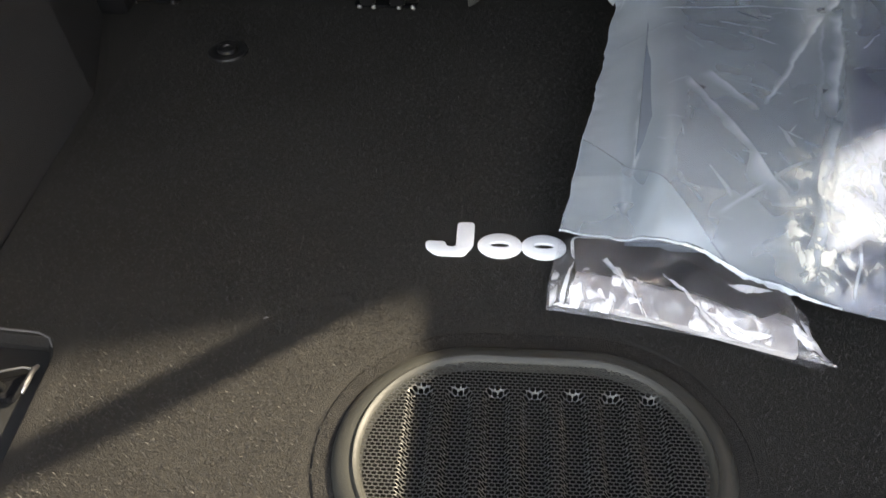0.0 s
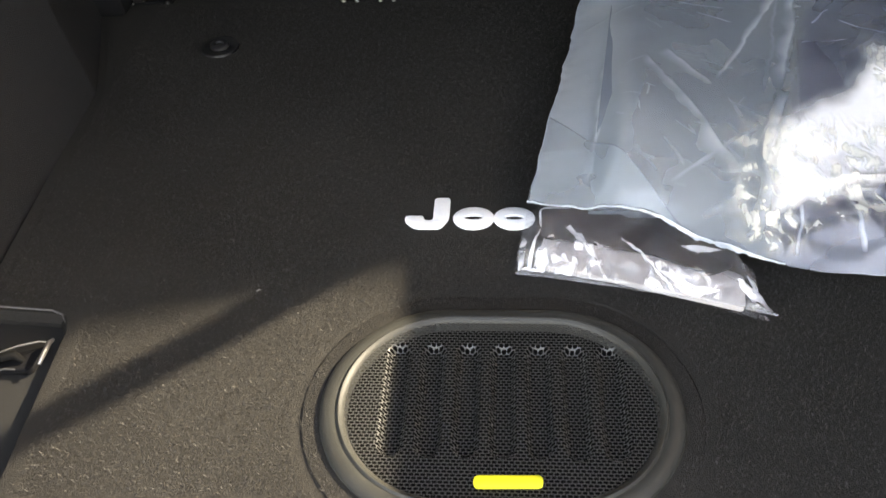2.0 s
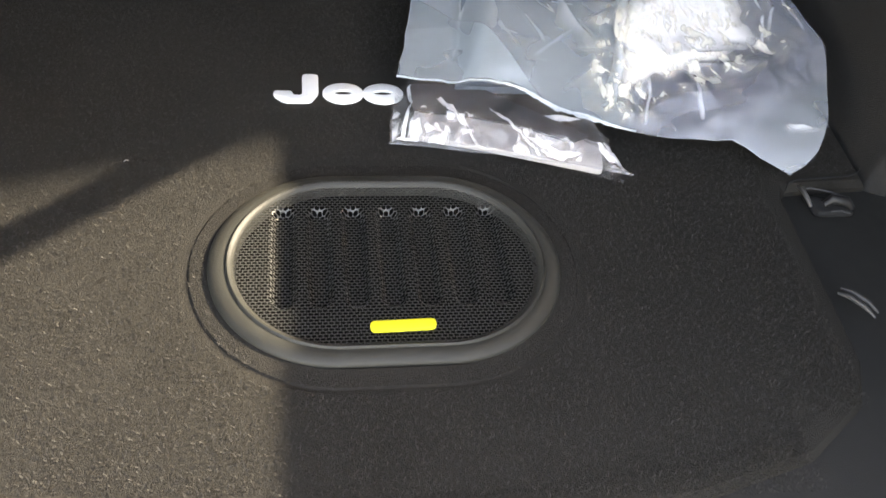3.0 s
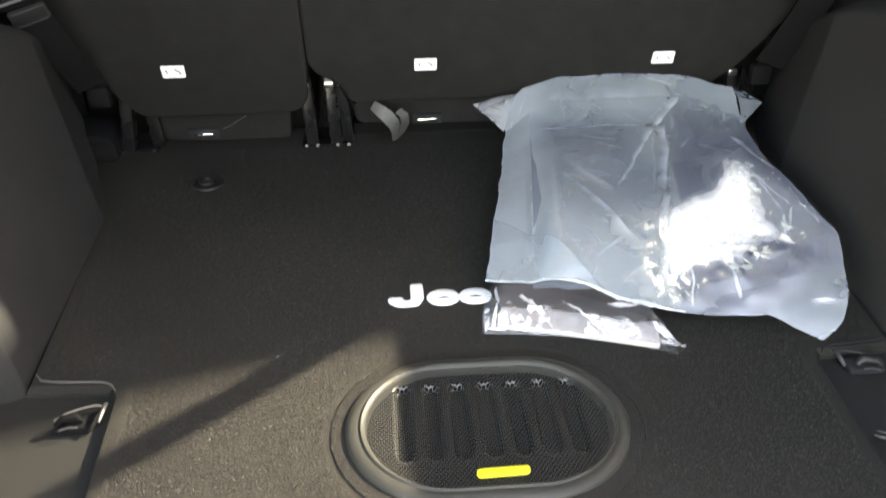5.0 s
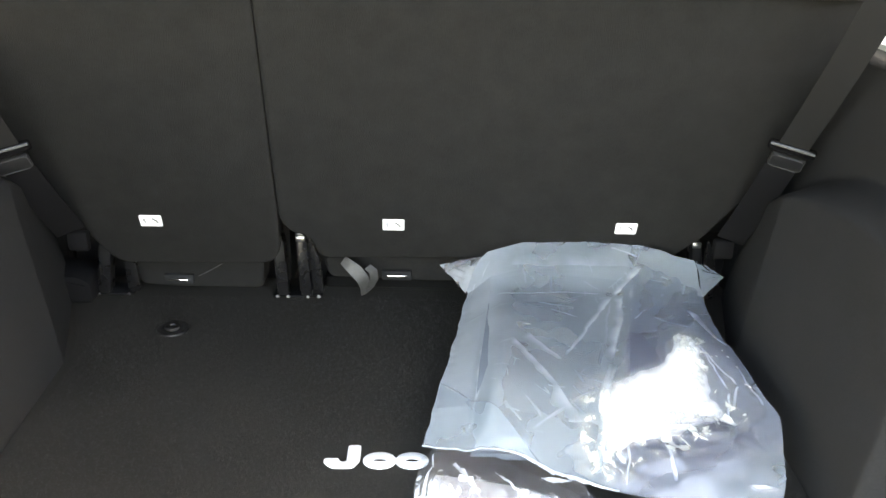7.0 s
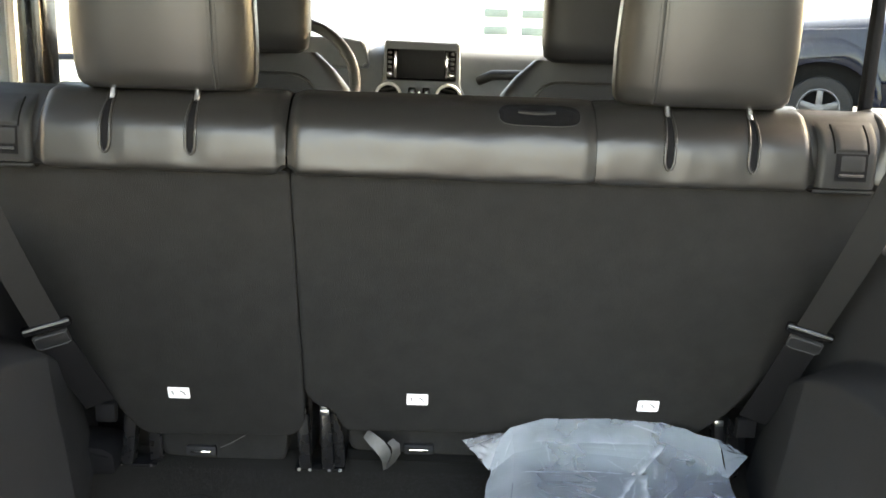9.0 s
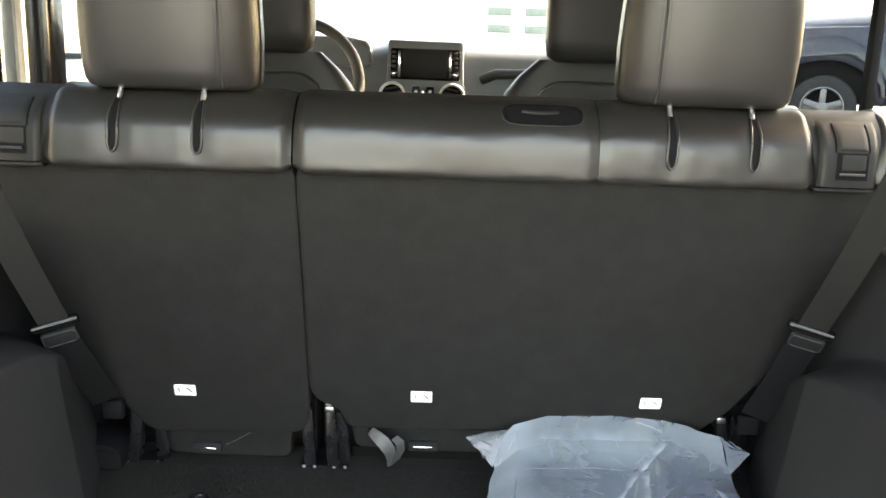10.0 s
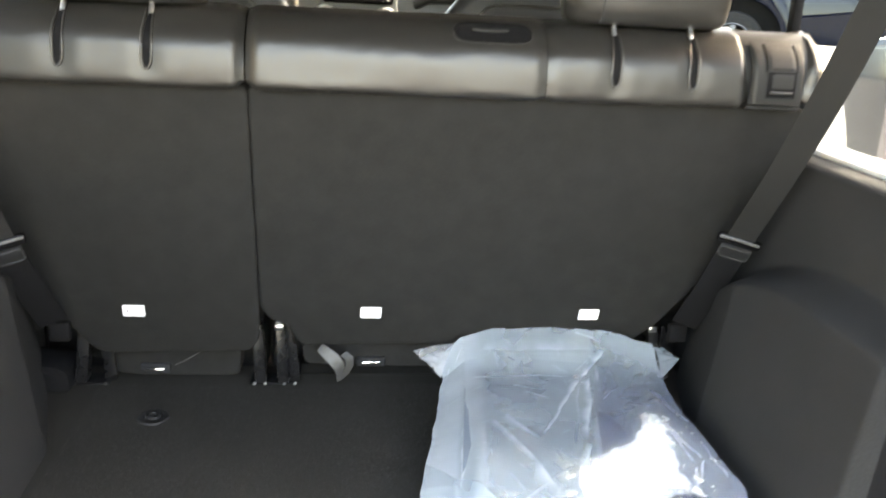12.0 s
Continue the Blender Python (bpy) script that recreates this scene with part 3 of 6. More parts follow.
# ---------------------------------------------------------------- loudspeaker in the floor
def loudspeaker():
    sp = thing("floor_speaker", "oval black subwoofer set into the boot carpet", "loudspeaker", at=(RC, RY, 0))
    prof = [(0.1745, 0.124, 0.000), (0.1742, 0.1237, 0.0035), (0.1725, 0.122, 0.0058), (0.166, 0.116, 0.0078), (0.1585, 0.1098, 0.0092), (0.1578, 0.1092, 0.0088), (0.1570, 0.1086, 0.0102), (0.1552, 0.1074, 0.0112), (0.1538, 0.1062, 0.0106), (0.1492, 0.1022, 0.0066), (0.1488, 0.1018, -0.02)]
    part("rim", loops([[(x, y, z) for x, y in stadium(w, h, 128, RC, RY)] for w, h, z in prof]), RINGPLASTIC, sp, "satin dark grey plastic rim", angle=50)

    def height(x, y):
        k = 0.0
        for i in range(7):
            rx = 0.0790 + (i - 3) * 0.0348
            ey = max(abs(y + 0.302) - 0.054, 0)
            d = math.hypot(x - rx, ey)
            k = max(k, 1 - smooth(0.0072, 0.0132, d))
        return 0.0070 - 0.0095 * k

    bm = bmesh.new()
    N, M = 180, 112
    rows = []
    for j in range(M + 1):
        row = []
        y = RY - 0.106 + 0.212 * j / M
        for i in range(N + 1):
            x = RC - 0.155 + 0.31 * i / N
            row.append(bm.verts.new((x, y, height(x, y))))
        rows.append(row)
    for j in range(M):
        for i in range(N):
            c = Vector((rows[j][i].co.x + 0.0008 - RC, rows[j][i].co.y + 0.0009 - RY))
            flat = 0.1545 - 0.106
            if math.hypot(max(abs(c.x) - flat, 0), c.y) < 0.1065:
                bm.faces.new((rows[j][i], rows[j][i + 1], rows[j + 1][i + 1], rows[j + 1][i]))
    bmesh.ops.delete(bm, geom=[v for v in bm.verts if not v.link_faces], context="VERTS")
    part("grille", bm, GRILLE, sp, "perforated black grille with seven raised bars", angle=80)
    cone = [(0.1488, 0.1018, -0.0055), (0.10, 0.075, -0.0065), (0.06, 0.048, -0.0072), (0.03, 0.028, -0.0076)]
    part("cone", loops([[(x, y, z) for x, y in stadium(w, h, 64, RC, RY)] for w, h, z in cone], True, (False, True)), VOID, sp)
    part("badge", prism(rounded([(0.0535, -0.4005), (0.1150, -0.3985), (0.1150, -0.3865), (0.0535, -0.3882)], 0.0055), "z", 0.0070, 0.0105, 0.0008), YELLOW, sp, "bright yellow badge strip")


loudspeaker()


# ---------------------------------------------------------------- white emblem woven into the carpet, partly under the bag
def emblem():
    em = thing("carpet_emblem", "white emblem stitched on the dark carpet, partly under the bag", "emblem")
    blocks = [rounded([(-0.006, -0.001), (0.0135, -0.001), (0.0135, -0.040), (0.004, -0.057), (-0.027, -0.057), (-0.0395, -0.045), (-0.0395, -0.034), (-0.018, -0.034), (-0.016, -0.042), (-0.006, -0.042)], 0.006)]
    for cx in (0.0425, 0.0905):
        turns = [2 * math.pi * k / 40 for k in range(40)]
        rings = [[(cx + rx * math.cos(a), cy + ry * math.sin(a), z) for a in turns] for rx, ry, cy, z in
                 ((0.0245, 0.0195, -0.0375, 0.0005), (0.0245, 0.0195, -0.0375, 0.0026), (0.0237, 0.0187, -0.0375, 0.0032), (0.0115, 0.0045, -0.0365, 0.0032), (0.0110, 0.0040, -0.0365, 0.0005))]
        part("white_shape", loops(rings), WHITE, em)
    blocks.append(rounded([(0.120, -0.018), (0.165, -0.018), (0.165, -0.056), (0.120, -0.056)], 0.012))
    for b in blocks:
        part("white_shape", prism(b, "z", 0.0005, 0.0032, 0.0008), WHITE, em)


emblem()


# ---------------------------------------------------------------- round plug in the carpet
def floor_plug():
    pl = thing("floor_plug", "round black plastic screw cap in the carpet", "floor plug", at=(-0.366, 0.362, 0))
    def disc(prof, n=40):
        return loops([[(-0.366 + r * math.cos(a), 0.362 + r * math.sin(a), z) for a in (2 * math.pi * k / n for k in range(n))] for r, z in prof], True, (False, True))
    part("washer", disc([(0.030, 0.0), (0.029, 0.003), (0.024, 0.004), (0.019, 0.0025), (0.018, 0.002)]), PLASTIC, pl)
    part("cap", disc([(0.015, 0.003), (0.0145, 0.0075), (0.012, 0.009), (0.007, 0.0085), (0.006, 0.0055), (0.004, 0.0055)]), PLASTIC, pl)


floor_plug()


# ---------------------------------------------------------------- lashing hooks at the floor's edges
def lashing_hook(x, y, sign):
    hk = thing("lashing_hook", "low black lashing bracket with a bright wire loop beside the carpet", "tie-down hook", "lashing hooks", at=(x, y, 0))
    part("plate", prism(rounded([(x + sign * 0.006, y + 0.012), (x + sign * 0.052, y - 0.004), (x + sign * 0.060, y - 0.022), (x + sign * 0.012, y - 0.022)], 0.006), "z", -0.018, -0.008, 0.003), MATTBLACK if sign < 0 else SIDECARPET, hk)
    part("saddle", tube([(x + sign * 0.022, y - 0.012, -0.006), (x + sign * 0.030, y - 0.010, 0.001), (x + sign * 0.046, y - 0.014, 0.001), (x + sign * 0.054, y - 0.018, -0.006)], [0.003, 0.005, 0.005, 0.003] if sign < 0 else [0.004, 0.006, 0.006, 0.004], 12), VOID if sign < 0 else PLASTIC, hk)
    part("ridge", tube([(x + sign * 0.058, y - 0.011, -0.004), (x + sign * 0.046, y - 0.004, 0.0), (x + sign * 0.033, y + 0.003, 0.0), (x + sign * 0.012, y + 0.010, 0.0), (x + sign * 0.004, y + 0.011, -0.003)], 0.0011, 6), STRAPGREY if sign < 0 else GREYPLASTIC, hk)
    part("ridge", tube([(x + sign * 0.047, y - 0.028, -0.005), (x + sign * 0.036, y - 0.025, -0.003), (x + sign * 0.026, y - 0.024, -0.005)], 0.0010, 6), GREYPLASTIC, hk)
    part("loop", tube([(x - sign * 0.001, y + 0.014, -0.002), (x - sign * 0.002, y + 0.006, 0.003), (x - sign * 0.002, y - 0.010, 0.003), (x, y - 0.020, -0.001)], [0.0018, 0.0027, 0.0027, 0.0018]), STEEL, hk, "bright steel loop")


lashing_hook(-0.402, -0.244, -1)
lashing_hook(0.566, -0.214, 1)


def edge_clip(x, y, sign):
    ec = thing("edge_clip", "curved grey trim clip at the carpet's edge", "trim clip", "edge clips", at=(x, y, 0))
    for d in (0.0, 0.0065):
        part("strip", tube([(x + sign * (-0.001 - d), y + 0.017 - d, -0.003), (x + sign * (0.007 - d), y + 0.008 - d, 0.0005), (x + sign * (0.018 - d), y - 0.006 - d, 0.0005), (x + sign * (0.026 - d), y - 0.016 - d, -0.004)], [0.0015, 0.0026, 0.0026, 0.0015]), GREYPLASTIC, ec)


edge_clip(-0.404, -0.43, -1)
edge_clip(0.550, -0.370, 1)


def carpet_edging(sign, label):
    x = 0.075
    pts = [(x + sign * 0.580, -0.172, 0.004), (x + sign * 0.572, -0.181, 0.001), (x + sign * 0.556, -0.185, 0.0005), (x + sign * 0.492, -0.190, 0.0005), (x + sign * 0.478, -0.196, 0.0005), (x + sign * 0.471, -0.207, -0.001)]
    # left edging is a paler copy, painted for the light it catches
    solid("carpet_edging", tube(pts, [0.0006, 0.0011, 0.0012, 0.0012, 0.0011, 0.0006], 6), STRAPGREY if sign < 0 else SIDECARPET, label, "carpet edging", "carpet edgings")


carpet_edging(-1, "thin bound edge of the boot carpet, coloured pale for the light on it")
carpet_edging(1, "thin dark bound edge of the boot carpet")

# ---------------------------------------------------------------- rear bench
SLOPE = 0.353
NN = Vector((0, -1, -SLOPE)).normalized()          # outwards, to the boot


def on_seat(x, z, off=0.0):
    """A place on the back of the rear bench at the height z, off metres outwards."""
    return Vector((x, 0.447 - SLOPE * (z - 0.2) - 0.029 * (x - 0.06) * 0.0, z)) + NN * off


def seat_panel(outline, name, parent):
    """The carpeted board on the back of a seat."""
    ring = rounded(outline, 0.018, 4)
    front = [on_seat(x, z, 0.0) for x, z in ring]
    cx, cz = sum(p[0] for p in ring) / len(ring), sum(p[1] for p in ring) / len(ring)

    def inset(k, off):
        return [on_seat(x + math.copysign(k, cx - x) * min(1, abs(cx - x) / 0.1), z + math.copysign(k, cz - z) * min(1, abs(cz - z) / 0.1), off) for x, z in ring]

    bm = loops([[on_seat(x, z, -0.05) for x, z in ring], inset(0, -0.006), inset(0.0012, -0.0026), inset(0.0035, -0.0007), inset(0.007, 0.0)], True, (True, True))
    return part(name, bm, SEATCLOTH, parent, "dark fleece-covered back board", angle=30)


CAPPROF = [(0.646, -0.01), (0.6465, 0.01), (0.649, 0.0205), (0.655, 0.027), (0.662, 0.0278), (0.671, 0.0253), (0.687, 0.019), (0.7045, 0.0110), (0.7145, 0.0048), (0.7230, -0.0035), (0.7325, -0.018), (0.741, -0.04), (0.7455, -0.066), (0.724, -0.12), (0.58, -0.13)]


def cap_at(x, s, off=0.0):
    """A place on the leather roll, s from 0 (lower seam) to 14 (front side)."""
    last = len(CAPPROF) - 1
    i = min(int(s), last - 1)
    f = s - i
    p, q, r, t = (CAPPROF[min(max(j, 0), last)] for j in (i - 1, i, i + 1, i + 2))
    z, o = (0.5 * (2 * q[c] + (r[c] - p[c]) * f + (2 * p[c] - 5 * q[c] + 4 * r[c] - t[c]) * f * f + (3 * q[c] - p[c] - 3 * r[c] + t[c]) * f ** 3) for c in (0, 1))
    return on_seat(x, z, o + off)


def leather_roll(x0, x1, parent, label="", gap=(0.011, 0.011), slots=()):
    """The padded roll, drawn in round its slots and puckered towards its end seams."""
    n = max(8, int((x1 - x0) / 0.006))
    rows = []
    for i in range(n + 1):
        x = x0 + (x1 - x0) * i / n
        e = min(i, n - i) / n * (x1 - x0)
        tuck = (gap[0] if i < n / 2 else gap[1]) * (1 - smooth(0.0, 0.022, e)) ** 1.5
        row = []
        for k in (j / 2 for j in range(2 * len(CAPPROF) - 1)):
            wob = 0.0018 * noise.noise((x * 9, k * 0.35, 2.0)) + 0.0007 * noise.noise((x * 34, k * 0.8, 5.0))
            for q in slots:
                d = abs(x - q - 0.001)
                wob -= 0.0026 * (1 - smooth(0.0, 0.030, d)) * smooth(3.5, 6.0, k) * (1 - 0.5 * smooth(10, 12, k))
                wob += 0.0004 * smooth(0.022, 0.034, d) * (1 - smooth(0.034, 0.060, d)) * smooth(4, 7, k)
            wob += 0.0013 * (1 - smooth(0.010, 0.060, e)) * noise.noise((x * 20, k * 1.3, 9.0 + x0))
            lift = tuck * (0.7 * (1 - smooth(3, 4.5, k)) - 0.9 * smooth(5.5, 7, k))
            row.append(cap_at(x, k, wob - tuck * smooth(0, 1, k)) + Vector((0, -SLOPE, 1)) * lift)
        rows.append(row)
    bm = loops(rows, False)
    return part("leather_roll", bm, LEATHER, parent, label, angle=70)


def post_slot(x, parent):
    """A leather-lipped slit for a headrest post."""
    half, s0, s1 = 0.0064, 5.5, 11.6

    def edge(k, side):
        """Points up one side of the slit, k from 0 at its rounded foot to 1 at the top."""
        t = min(1.0, k / 0.16)
        w = half * math.sqrt(max(0.0, 1 - (1 - t) ** 2)) * (1 - 0.35 * smooth(0.55, 1.0, k))
        return cap_at(x + 0.002 * k + side * w, s0 + (s1 - s0) * k, -0.0012)

    ks = [0, 0.01, 0.03, 0.06, 0.10, 0.14, 0.18, 0.26, 0.34, 0.42, 0.5, 0.58, 0.66, 0.74, 0.82, 0.9, 1.0]
    # dark strip on the roll, painted for the shade inside the slit
    slot = part("post_slot", loops([[edge(k, -1), edge(k, 0) + NN * 0.0003, edge(k, 1)] for k in ks], False), MATTBLACK, parent)
    for side in (-1, 1):
        part("lip", tube([edge(k, side * 1.25) + NN * 0.0004 for k in ks], 0.0024, 8), LEATHER, slot)


def headrest(cx, inner, parent):
    """inner: the side of the piped side panel, +1 right, -1 left."""
    base = on_seat(cx, 0.77, -0.035)
    W, D = 0.143, 0.060
    secs = [(0.000, 0.86, 0.62), (0.004, 0.93, 0.80), (0.014, 0.975, 0.93), (0.035, 0.99, 1.0), (0.09, 1.0, 1.03), (0.15, 0.985, 1.02), (0.20, 0.96, 0.98), (0.225, 0.92, 0.9), (0.237, 0.84, 0.76), (0.242, 0.7, 0.5)]
    def outline(h, ws, ds):
        out = []
        tilt = -0.10 * h
        for i in range(96):
            a = 2 * math.pi * i / 96
            c, s = math.cos(a), math.sin(a)
            e = 0.33
            x = math.copysign(abs(c) ** e, c) * W * ws
            y = math.copysign(abs(s) ** 0.46, s) * D * ds
            # side panel towards the car's middle is chamfered
            if x * inner > 0.06 and y < 0:
                y += (x * inner - 0.06) * 0.42
            out.append((cx + x, base.y + 0.055 + y + tilt, 0.770 + h))
        return out
    cushion = part("headrest", loops([outline(*s) for s in secs], True, (True, True)), LEATHER, parent, "padded grey leather headrest", angle=60)
    for off, rad in ((0.079, 0.0018), (0.085, 0.0022), (0.091, 0.0014)):
        line = []
        for h, ws, ds in secs[1:-2]:
            ring = outline(h, ws, ds)
            back = sorted(ring, key=lambda q: abs(q[0] - cx - inner * off))
            back = [q for q in back[:8] if q[1] < base.y + 0.055 - 0.10 * h]
            p, q = back[0], back[1]
            f = 0 if abs(q[0] - p[0]) < 1e-6 else (cx + inner * off - p[0]) / (q[0] - p[0])
            line.append((cx + inner * off, p[1] + (q[1] - p[1]) * f - 0.0004, p[2]))
        if off == 0.085:
            part("seam", tube(line, rad, 6), THREAD, cushion)
        else:
            for k in range(len(line) - 1):
                a, b = Vector(line[k]), Vector(line[k + 1])
                m = max(1, round((b - a).length / 0.0065))
                for t in range(m):
                    part("stitch", tube([a.lerp(b, (t + 0.15) / m), a.lerp(b, (t + 0.75) / m)], 0.0008, 5), THREAD, cushion)
    for dx in (-0.0675 - 0.014 * inner, 0.0675 - 0.014 * inner) if inner > 0 else (-0.059, 0.076):
        part("post", tube([cap_at(cx + dx, 10.9, -0.002), cap_at(cx + dx, 10.9, 0.0) + Vector((0, 0.026, 0.050))], 0.0046, 12), STEEL, parent, "bright steel headrest post")


def lever(x0, x1, parent, mirror=1):
    """Release lever in a plastic surround on the seat's shoulder."""
    w = x1 - x0

    def patch(u0, u1, s0, s1, off, n=6, m=8, fade=0.0):
        """A curved plate on the roll; fade rounds its rim back."""
        rows = []
        for i in range(n + 1):
            row = []
            for j in range(m + 1):
                e = min(i / n, 1 - i / n) * (u1 - u0) * w, min(j / m, 1 - j / m) * (s1 - s0) * 0.012
                row.append(cap_at(x0 + w * (u0 + (u1 - u0) * i / n), s0 + (s1 - s0) * j / m, off - fade * (1 - smooth(0, 0.006, min(e)))))
            rows.append(row)
        return loops(rows, False)

    part("lever_backing", loops([[cap_at(x0 - 0.03 + (w + 0.06) * i / 6, s, -0.012) for s in range(15)] for i in range(7)], False), PLASTIC, parent)
    body = part("lever_surround", patch(0, 1, 3.5, 11, 0.0052, 24, 28, 0.009), LEVERDARK, parent, "dark plastic lever surround", angle=60)
    part("push_plate", patch(0.27, 0.80, 7.9, 10.9, 0.0085, 16, 20, 0.003), LEVERDARK, body, angle=60)
    # dark plate on the surround, its colour standing in for a recess's shade
    part("recess", patch(0.27, 0.81, 5.2, 7.7, 0.0058, 4, 6), MATTBLACK, body)
    part("paddle", patch(0.33, 0.80, 5.75, 7.68, 0.0066, 12, 10, 0.002), LEVERDARK, body, angle=60)
    part("paddle_lip", tube([cap_at(x0 + w * (0.33 + 0.42 * k / 8), 5.75, 0.008) for k in range(9)], 0.0022, 6), GREYPLASTIC, body)
    for u in (0.25, 0.82):
        part("gap", tube([cap_at(x0 + w * u, 7.7 + 3.2 * k / 12, 0.0054) for k in range(13)], 0.0014, 6), VOID, body)
    part("lower_trim", patch(-0.03, 1.0, 0.8, 3.4, 0.0045, 20, 8, 0.004), LEVERDARK, body, angle=60)


def rear_seats():
    ls = thing("rear_seat", "narrow section of a split rear bench with dark fleece back", "car seat", "rear bench seats", at=(-0.42, 0.5, 0.0))
    seat_panel([(-0.672, 0.648), (-0.655, 0.45), (-0.552, 0.165), (-0.505, 0.088), (-0.480, 0.078), (-0.196, 0.083), (-0.176, 0.112), (-0.1722, 0.20), (-0.1725, 0.648)], "back_board", ls)
    leather_roll(-0.573, -0.1745, ls, "grey leather roll along the seat top", slots=(-0.459, -0.324))
    leather_roll(-0.735, -0.680, ls)
    lever(-0.673, -0.573, ls)
    for x in (-0.459, -0.324):
        post_slot(x, ls)
    headrest(-0.374, 1, ls)
    rs = thing("rear_seat", "wide section of a split rear bench with dark fleece back", "car seat", "rear bench seats", at=(0.31, 0.5, 0.0))
    seat_panel([(-0.1720, 0.648), (-0.1712, 0.19), (-0.150, 0.160), (-0.118, 0.152), (-0.103, 0.112), (-0.090, 0.100), (0.600, 0.108), (0.655, 0.165), (0.712, 0.26), (0.790, 0.57), (0.806, 0.648)], "back_board", rs)
    leather_roll(-0.1715, 0.3235, rs, "grey leather roll along the seat top", (0.011, 0.004))
    leather_roll(0.3245, 0.680, rs, "grey leather roll along the seat top", (0.004, 0.011), (0.441, 0.576))
    leather_roll(0.776, 0.815, rs)
    lever(0.680, 0.776, rs)
    for x in (0.441, 0.576):
        post_slot(x, rs)
    headrest(0.500, -1, rs)
    # pull handle let into the roll
    h0, h1 = 0.166, 0.298
    def on_handle(u, v, off):
        return cap_at((h0 + h1) / 2 + (h1 - h0) / 2 * u, 10.75 + 1.0 * v, off)

    rings = []
    for q, off in ((1.0, 0.0), (0.97, 0.0035), (0.90, 0.0055), (0.80, 0.0055), (0.74, 0.003), (0.40, 0.0025), (0.05, 0.0025)):
        rings.append([on_handle(math.copysign(abs(math.cos(a)) ** 0.45, math.cos(a)) * (1 - (1 - q) * 0.35), math.copysign(abs(math.sin(a)) ** 0.7, math.sin(a)) * q, off) for a in (2 * math.pi * k / 40 for k in range(40))])
    bez = part("pull_handle", loops(rings, True, (False, True)), MATTBLACK, rs, "black moulded pull handle")
    part("lip", tube([on_handle(math.copysign(abs(math.cos(a)) ** 0.45, math.cos(a)), -abs(math.sin(a)) ** 0.7, 0.002) for a in (math.pi * k / 20 for k in range(21))], 0.0010, 6), GREYPLASTIC, bez)
    part("grip", tube([cap_at(0.198 + 0.060 * k / 8, 11.0, 0.002 + 0.004 * math.sin(math.pi * k / 8)) for k in range(9)], 0.0030, 8), LEVERDARK, bez)
    # white care labels on the boards
    for x, ob in ((-0.4135, ls), (0.0475, rs), (0.4975, rs)):
        pad = prism(rounded([(x - 0.0208, 0.1735), (x + 0.0208, 0.1735), (x + 0.0208, 0.1985), (x - 0.0208, 0.1985)], 0.003, 3), "y", 0, 0.0015)
        for v in pad.verts:
            v.co = on_seat(v.co.x, v.co.z, 0.0008 + (0.0015 if v.co.y > 0.0007 else 0))
        tag = part("label_tag", pad, WHITE, ob, "small white label with grey print", smooth=False)
        bars = []
        for dx, dz, w in ((-0.012, 0.002, 0.004), (-0.011, -0.003, 0.003), (0.005, 0.004, 0.004), (0.009, 0.001, 0.005), (0.012, -0.003, 0.004)):
            bar = prism([(x + dx - w / 2, 0.1865 + dz - 0.0016), (x + dx + w / 2, 0.1865 + dz - 0.0016), (x + dx + w / 2, 0.1865 + dz + 0.0016), (x + dx - w / 2, 0.1865 + dz + 0.0016)], "y", 0, 0.0004)
            for v in bar.verts:
                v.co = on_seat(v.co.x, v.co.z, 0.0024 + v.co.y)
            bars.append(bar)
        part("print", join(*bars), INK, tag, smooth=False)
    return ls, rs


SEAT_A, SEAT_B = rear_seats()


# ---------------------------------------------------------------- valances, hinges, cushions and latches of the bench
def valance(x0, x1, low, seat):
    ring = rounded([(x0, low + 0.006), (x0 + 0.3 * (x1 - x0), low), (x1, low), (x1 + 0.004, 0.085), (x0 - 0.01, 0.085)], 0.016)
    part("valance", prism(ring, "y", 0.535, 0.60, 0.006), SEATCLOTH, seat, "dark fabric valance under the seat")


def cushion(x0, x1, seat):
    # unseen cushion and rear panel, added to block stray sun past the bench
    part("cushion", join(box((x1 - x0, 0.50, 0.30), ((x0 + x1) / 2, 0.90, 0.10), 0.03), box((x1 - x0, 0.06, 0.48), ((x0 + x1) / 2, 0.60, 0.33), 0.02, pose(0, 0, 0, 19, 0, 0))), LEATHERDARK, seat)


def striker(x, z):
    st = thing("seat_latch", "bright latch bar in a black pocket under the seat", "latch", "seat latches", at=(x, 0.53, z))
    part("pocket", box((0.062, 0.012, 0.022), (x, 0.531, z), 0.004), SIDECARPET, st)
    part("bar", box((0.040, 0.008, 0.0045), (x, 0.523, z + 0.001), 0.0015), CHROME, st, "bright steel bar")


